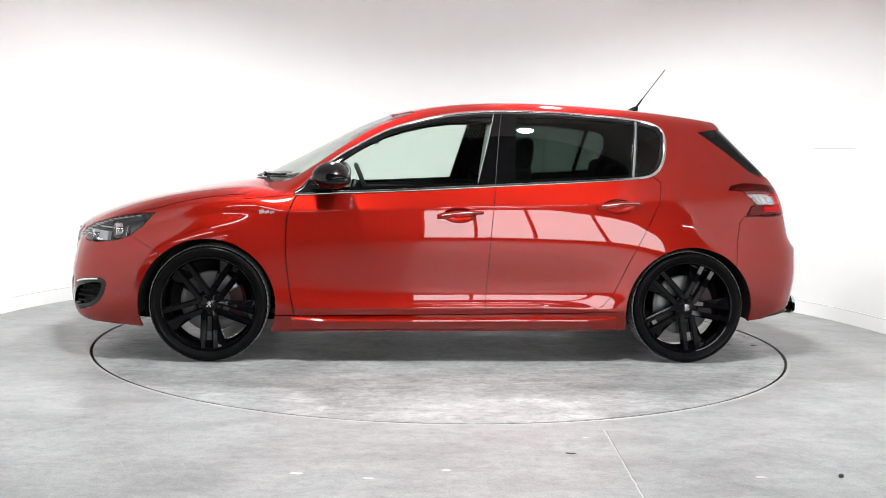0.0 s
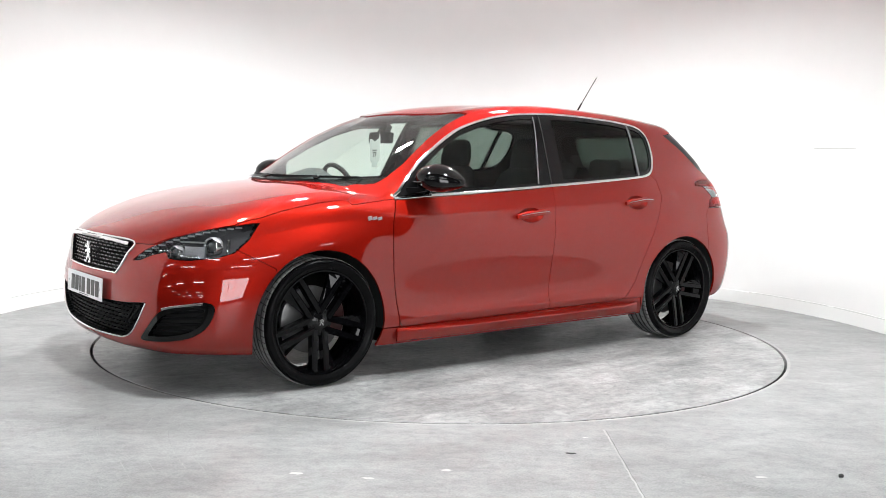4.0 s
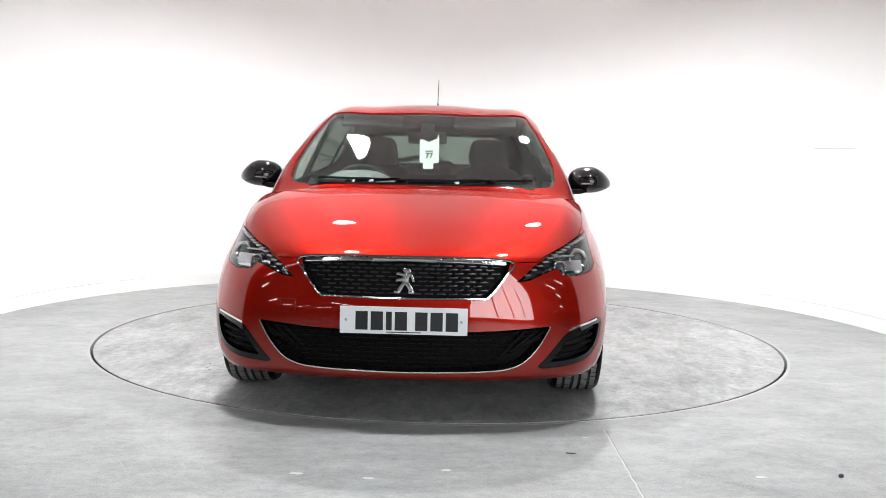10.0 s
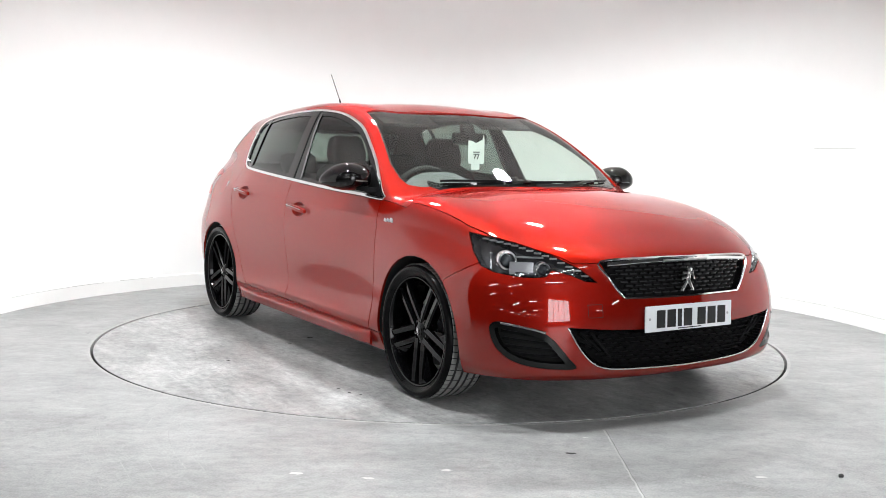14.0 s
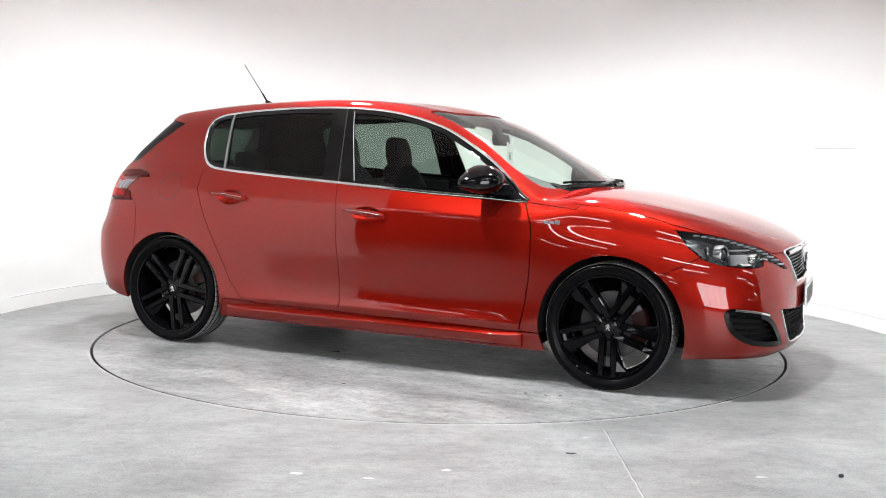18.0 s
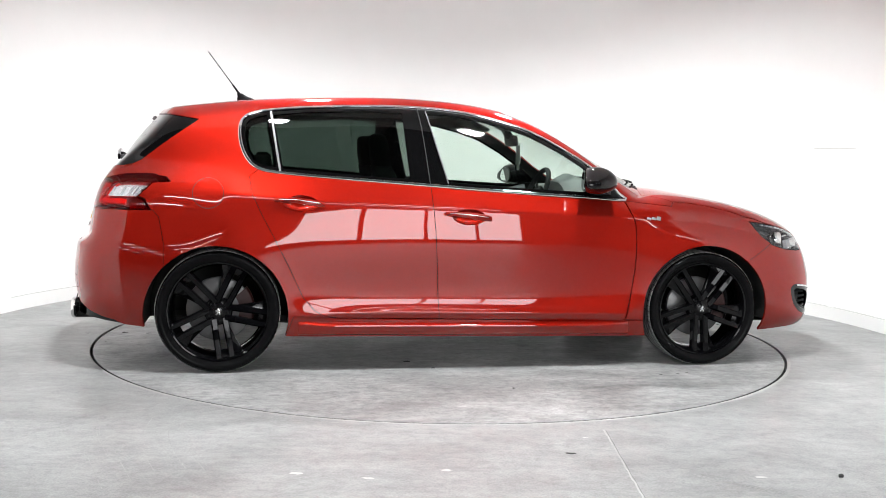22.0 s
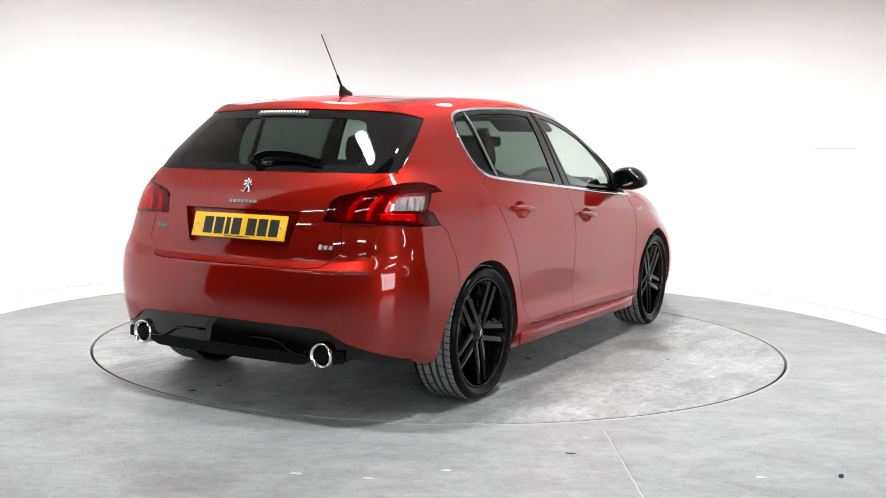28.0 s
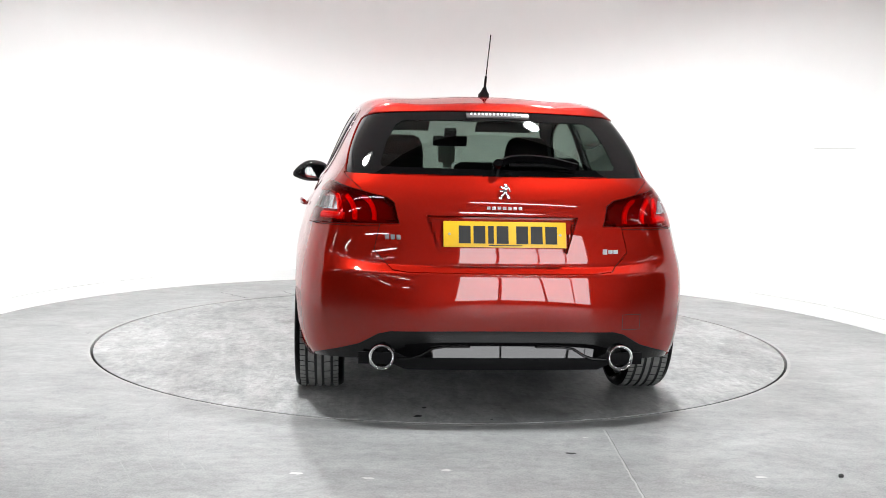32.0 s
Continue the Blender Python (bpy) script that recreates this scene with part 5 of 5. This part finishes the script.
for yh, ya, yb in ((-.10, -.54, .30), (.36, -.06, .58)):
    w = new("wiper")
    w.parent = car
    w["label"] = "black windscreen wiper at rest"
    bm = bmesh.new()
    add_sweep(bm, [on_top(foot_x(y) - .012 - .012 * (1 - abs(y - yh)), y, .003) for y in np.linspace(ya, yb, 14)], [(-.004, -.006), (.004, -.006), (.003, .006), (-.003, .006)])
    part("wiper_blade", bm, M_MATT, w)
    bm = bmesh.new()
    add_sweep(bm, smooth_path([on_top(foot_x(ya) + .01, ya, .006), on_top(foot_x(yh - .2) + .012, yh - .2, .010), on_top(foot_x(yh) - .01, yh, .014)], 6), [(-.008, -.006), (.008, -.006), (.005, .006), (-.005, .006)])
    part("wiper_arm", bm, M_BLACK, w)
    p = on_top(foot_x(yh) - .01, yh, .008)
    part("wiper_joint", box(Matrix.Translation(p) @ pose(0, 0, 0, 0, 25, 0), .024, .05, .014, .005), M_BLACK, w)


# ---- inside the car ----
def padded(name, stations, material, parent, label=""):
    """A soft body from stations (centre x, z, half depth along x, half width in y, y centre)."""
    bm = bmesh.new()
    rings = []
    for x, z, dx, wy, yc in stations:
        ring = []
        for k in range(20):
            a = 2 * math.pi * k / 20
            ring.append(Vector((x + dx * math.copysign(abs(math.cos(a)) ** .6, math.cos(a)), yc + wy * math.copysign(abs(math.sin(a)) ** .55, math.sin(a)), z)))
        rings.append(ring)
    add_prism(bm, rings)
    return part(name, bm, material, parent, label, sharp=60)


for s in (1, -1):
    seat = new("front_seat")
    seat.parent = car
    seat["label"] = "black sports seat with a built-in headrest"
    y = .36 * s
    padded("backrest", [(-.22, .42, .06, .22, y), (-.27, .55, .085, .245, y), (-.33, .75, .08, .245, y), (-.385, .92, .07, .235, y), (-.42, 1.02, .06, .20, y), (-.435, 1.06, .055, .13, y)], M_SEAT, seat)
    padded("headrest", [(-.43, 1.055, .05, .115, y), (-.44, 1.12, .055, .128, y), (-.45, 1.19, .05, .118, y), (-.455, 1.225, .042, .10, y), (-.457, 1.24, .02, .07, y)], M_SEAT, seat)
    padded("cushion", [(-.02, .30, .24, .24, y), (-.02, .42, .26, .25, y), (-.02, .47, .24, .22, y)], M_SEAT, seat)
bench = new("rear_bench")
bench.parent = car
bench["label"] = "black rear bench with low headrests"
padded("bench_back", [(-.95, .45, .09, .62, 0), (-1.02, .75, .09, .62, 0), (-1.07, .95, .07, .60, 0), (-1.08, .99, .05, .56, 0)], M_SEAT, bench)
padded("bench_cushion", [(-.72, .32, .25, .62, 0), (-.72, .46, .25, .62, 0), (-.72, .50, .2, .58, 0)], M_SEAT, bench)
for y, h in ((.40, 1.125), (-.40, 1.125), (0, 1.095)):
    padded("bench_headrest", [(-1.08, .985, .04, .10, y), (-1.085, 1.04, .05, .125, y), (-1.09, h - .02, .045, .12, y), (-1.092, h, .025, .09, y)], M_SEAT, bench)
# dashboard with a cowl before the driver, on the right
dash = new("dashboard")
dash.parent = car
dash["label"] = "dark grey dashboard with a rounded cowl"
bm = bmesh.new()
rows = []
for x, z in ((1.06, .955), (.95, .965), (.80, .965), (.66, .955), (.58, .935), (.54, .88), (.52, .75), (.52, .55)):
    row = []
    for k in range(33):
        y = -.70 + 1.40 * k / 32
        bump = .085 * math.exp(-((y + .37) / .20) ** 4) * math.exp(-((x - .66) / .13) ** 2) if z > .9 else 0
        edge = max(0.0, (x - foot_x(y) + .03))
        row.append(bm.verts.new((x - edge, y * (1 if x < .9 else .97), z + bump - .012 * (abs(y) / .7) ** 2)))
    rows.append(row)
for a, b in zip(rows, rows[1:]):
    for k in range(32):
        bm.faces.new((a[k], a[k + 1], b[k + 1], b[k]))
part("dash_top", bm, M_DASH, dash)
part("centre_screen", box(pose(.56, 0, .90, 0, -12, 0), .03, .24, .15, .01), M_BLACK, dash, "black centre screen")
wheel_ = new("steering_wheel")
wheel_.parent = car
wheel_["label"] = "small black leather steering wheel"
m = Matrix.Translation((.47, -.36, .905)) @ Vector((-1, 0, .42)).to_track_quat("Z", "Y").to_matrix().to_4x4()
bm = bmesh.new()
add_sweep(bm, [m @ Vector((.172 * math.cos(a), .165 * math.sin(a), 0)) for a in np.linspace(0, 2 * math.pi, 37)[:-1]], ring_shape(.015, 8), closed=True, up=m.to_3x3() @ Vector((0, 0, 1)))
part("wheel_rim", bm, M_SEAT, wheel_)
bm = bmesh.new()
add_lathe(bm, [(.0001, .01), (.06, .008), (.07, -.01), (.05, -.05)], 24, m)
for a in (0, 180, 270):
    add_box(bm, m @ pose(0, 0, 0, 0, 0, a) @ pose(.11, 0, 0), .12, .03, .014, .003)
part("wheel_boss", bm, M_MATT, wheel_)
# rear-view mirror with a hanging paper tag
rvm = new("rear_view_mirror")
rvm.parent = car
rvm["label"] = "black rear-view mirror under the roof"
part("mirror_shell", box(pose(.41, 0, 1.225, 0, -8, 0), .035, .225, .068, .018), M_MATT, rvm)
part("mirror_mount", box(pose(.385, 0, 1.272, 0, -30, 0), .04, .08, .07, .015), M_MATT, rvm, "black sensor mount")
tag = new("windscreen_tag")
tag.parent = car
tag["label"] = "white paper tag with the number 77"
bm = bmesh.new()
OUT = [(-.052, -.075), (-.045, -.082), (.052, -.082), (.058, -.075), (.058, .055), (.052, .085), (.045, .055), (.03, .05), (.0, .035), (-.03, .05), (-.052, .05)]
vs = [bm.verts.new((.462, .012 + y, 1.165 + z)) for y, z in OUT]
ws = [bm.verts.new((.460, .012 + y, 1.165 + z)) for y, z in OUT]
bm.faces.new(vs)
bm.faces.new(ws[::-1])
for k in range(len(vs)):
    bm.faces.new((vs[k], ws[k], ws[(k + 1) % len(vs)], vs[(k + 1) % len(vs)]))
part("tag_card", bm, M_PAPER, tag, smooth=False)
part("tag_tab", box(pose(.4605, .010, 1.067), .001, .058, .035), M_PAPER, tag)
part("tag_line", box(pose(.4635, .014, 1.15), .001, .045, .006), M_INK, tag, "dark unreadable line")
cu = bpy.data.curves.new("tag_number", "FONT")
cu.body, cu.size, cu.align_x, cu.extrude, cu.offset = "77", .042, "CENTER", .0004, .0012
tmp = new("tag_number_curve", cu)
me = bpy.data.meshes.new_from_object(tmp.evaluated_get(bpy.context.evaluated_depsgraph_get()))
bpy.data.objects.remove(tmp)
me.materials.append(M_INK)
ob = new("tag_number", me)
ob.parent = tag
ob["label"] = "printed number 77"
ob.matrix_local = Matrix.Translation((.4635, .014, 1.110)) @ pose(0, 0, 0, 90, 0, 90)
for s in (1, -1):
    vis = part("sun_visor", box(pose(.235, .33 * s, 1.325, 0, 24, 0), .16, .36, .02, .008), M_SEAT, car, "dark sun visor")
    trim = bmesh.new()
    add_box(trim, pose(.30, .775 * s, .66), 1.05, .03, .52, .01)
    part("door_card", trim, M_SEAT, car, "black door lining")
    trim = bmesh.new()
    add_box(trim, pose(-.62, .775 * s, .70), .72, .03, .52, .01)
    part("door_card", trim, M_SEAT, car, "black door lining")
part("parcel_shelf", box(pose(-1.42, 0, .965), .62, 1.2, .02, .006), M_SEAT, car, "black parcel shelf")
part("cabin_floor", box(pose(-.3, 0, .25), 2.6, 1.36, .03), M_SEAT, car, "black cabin floor")
part("bulkhead", box(pose(1.0, 0, .60), .03, 1.36, .62), M_UNDER, car, "black bulkhead")
part("boot_wall", box(pose(-1.75, 0, .60), .03, 1.2, .7), M_UNDER, car, "black boot lining")
part("roof_lining", box(pose(-.52, 0, 1.368, 0, 0, 0), 1.06, .9, .012, .005), M_LINING, car, "dark grey roof lining")


# ---- marks on the studio floor and wall ----
def floor_mark(name, pts, w, material, label):
    bm = bmesh.new()
    path = [Vector((x, y, 0.0008)) for x, y in pts]
    for a, b in zip(path, path[1:]):
        t = (b - a).normalized()
        n = Vector((-t.y, t.x, 0)) * w / 2
        bm.faces.new([bm.verts.new(p) for p in (a - n, b - n, b + n, a + n)])
    return tagged(part(name, bm, material, None, smooth=False), label, "floor mark", kind="structure")


random.seed(5)
jag = lambda p, q, n, amp: [(p[0] + (q[0] - p[0]) * k / n + random.uniform(-amp, amp), p[1] + (q[1] - p[1]) * k / n + random.uniform(-amp, amp)) for k in range(n + 1)]
floor_mark("floor_joint", jag((.699, -2.10), (.694, -3.4), 30, .0015), .0018, M_JOINT, "thin saw-cut joint in the concrete floor")
floor_mark("floor_joint_filler", jag((.693, -2.10), (.688, -3.4), 60, .0025), .007, M_FILLER, "pale filler along the saw-cut joint")
floor_mark("floor_crack", jag((-1.765, 1.78), (-1.484, 1.50), 12, .012), .008, M_JOINT, "fine dark crack in the concrete floor")
floor_mark("floor_crack", jag((-1.30, 1.956), (-1.16, 1.74), 10, .01), .008, M_JOINT, "fine dark crack in the concrete floor")
for x, y, r in ((.51, -2.446, .02), (-2.152, -.134, .012), (-2.072, 2.195, .016)):
    bm = bmesh.new()
    ring = [bm.verts.new((x + r * random.uniform(.5, 1.3) * math.cos(a), y + r * random.uniform(.4, .9) * math.sin(a), .0009)) for a in np.linspace(0, 2 * math.pi, 10)[:-1]]
    bm.faces.new(ring)
    tagged(part("floor_chip", bm, M_GAP, None, smooth=False), "small dark chip in the concrete floor", "floor mark", kind="structure")
for x, y, r in ((-.494, -2.751, .02), (.035, -2.684, .018), (-.236, -2.79, .018), (1.156, -2.689, .02), (.596, -2.224, .01)):
    bm = bmesh.new()
    ring = [bm.verts.new((x + 1.3 * r * random.uniform(.5, 1.3) * math.cos(a), y + r * random.uniform(.4, .9) * math.sin(a), .0009)) for a in np.linspace(0, 2 * math.pi, 12)[:-1]]
    bm.faces.new(ring)
    tagged(part("floor_scuff", bm, M_SCUFF, None, smooth=False), "small pale scuff on the concrete floor", "floor mark", kind="structure")
# a loose stone chip on the floor
bm = bmesh.new()
bmesh.ops.create_icosphere(bm, subdivisions=2, radius=.010)
for v in bm.verts:
    v.co = v.co * random.uniform(.75, 1.2)
    v.co.z = max(v.co.z * .75, -.006)
chip = tagged(part("stone_chip", bm, M_STONE, None, smooth=False), "small dark stone chip lying on the floor", "stone")
chip.location = (1.453, -2.67, .0058)
# grey strips paint the shadow line on stretches of the skirting's upper edge
for a0, a1 in ((150, 168), (141, 147), (20, 35), (8, 19)):
    bm = arc_wall(R_WALL - 0.0135, R_WALL - 0.0125, 0.0955, 0.0985, radians(a0), radians(a1), 30)
    tagged(part("skirting_shadow_line", bm, M_SEAM_SHADOW, None), "grey strip painted as the shadow line along the skirting's top", "baseboard", kind="structure")
bm = arc_wall(R_WALL - 0.0016, R_WALL - 0.0006, 1.239, 1.243, radians(16.7), radians(24.7), 12)
tagged(part("wall_seam", bm, M_SEAM_SHADOW, None), "faint level seam on the white wall", "wall", kind="structure")

# fine scratches: sweeping arcs on one side, straight drag marks on the other
ARC = [(-1.17, -2.93), (-1.26, -2.75), (-1.37, -2.52), (-1.45, -2.28), (-1.48, -2.05), (-1.48, -1.84)]
for k in range(16):
    dx, dy = random.uniform(0, .42), random.uniform(-.1, .25)
    i = random.randrange(0, 3)
    pts = [(p.x + dx, p.y + dy) for p in smooth_path([(x, y, 0) for x, y in ARC[i:i + random.randrange(3, 5)]], 6)]
    if min(math.hypot(x, y) for x, y in pts) > R_TABLE + .06:
        floor_mark("floor_scratch", pts, random.uniform(.0015, .004), M_SCRATCH, "fine curved scratch on the concrete floor")
for k in range(14):
    x, y, a, n = random.uniform(.9, 1.7), random.uniform(-2.75, -2.1), radians(-45 + random.uniform(-9, 9)), random.uniform(.15, .6)
    q = (x + n * math.cos(a), y + n * math.sin(a))
    if math.hypot(x, y) > R_TABLE + .06 and math.hypot(*q) > R_TABLE + .06:
        floor_mark("floor_scratch", jag((x, y), q, 10, .002), random.uniform(.0015, .004), M_SCRATCH, "fine straight drag mark on the concrete floor")
# specks and drips on the turntable itself
for x, y, r in ((-1.781, .214, .016), (-1.927, .25, .02), (-1.99, -.062, .009), (.986, -1.176, .010), (1.084, -1.166, .012), (1.145, -1.139, .008), (-.19, -.925, .014), (-.305, -.746, .02), (.128, -1.417, .012)):
    bm = bmesh.new()
    bm.faces.new([bm.verts.new((x + r * random.uniform(.5, 1.3) * math.cos(a), y + r * random.uniform(.5, 1.2) * math.sin(a), .0009)) for a in np.linspace(0, 2 * math.pi, 11)[:-1]])
    part("oil_drip", bm, M_GAP, turntable, "small dark drip", smooth=False)


# ---- what moves: the turntable and the car on it turn together ----
def motions():
    rows = []
    for k in range(0, 65):
        t = k * 0.5
        extra = 1.95 * (1 - t) ** 1.2 if t < 1 else 0.0
        rows.append((t, radians(182.829 + 8.5004 * t + extra)))
    centre = Matrix.Translation((-0.002, -0.079, 0.0)) @ Matrix.Rotation(radians(0.33), 4, "Z")
    walk(turntable, [(t, Matrix.Rotation(a, 4, "Z")) for t, a in rows])
    walk(car, [(t, Matrix.Rotation(a, 4, "Z") @ centre) for t, a in rows])


motions()
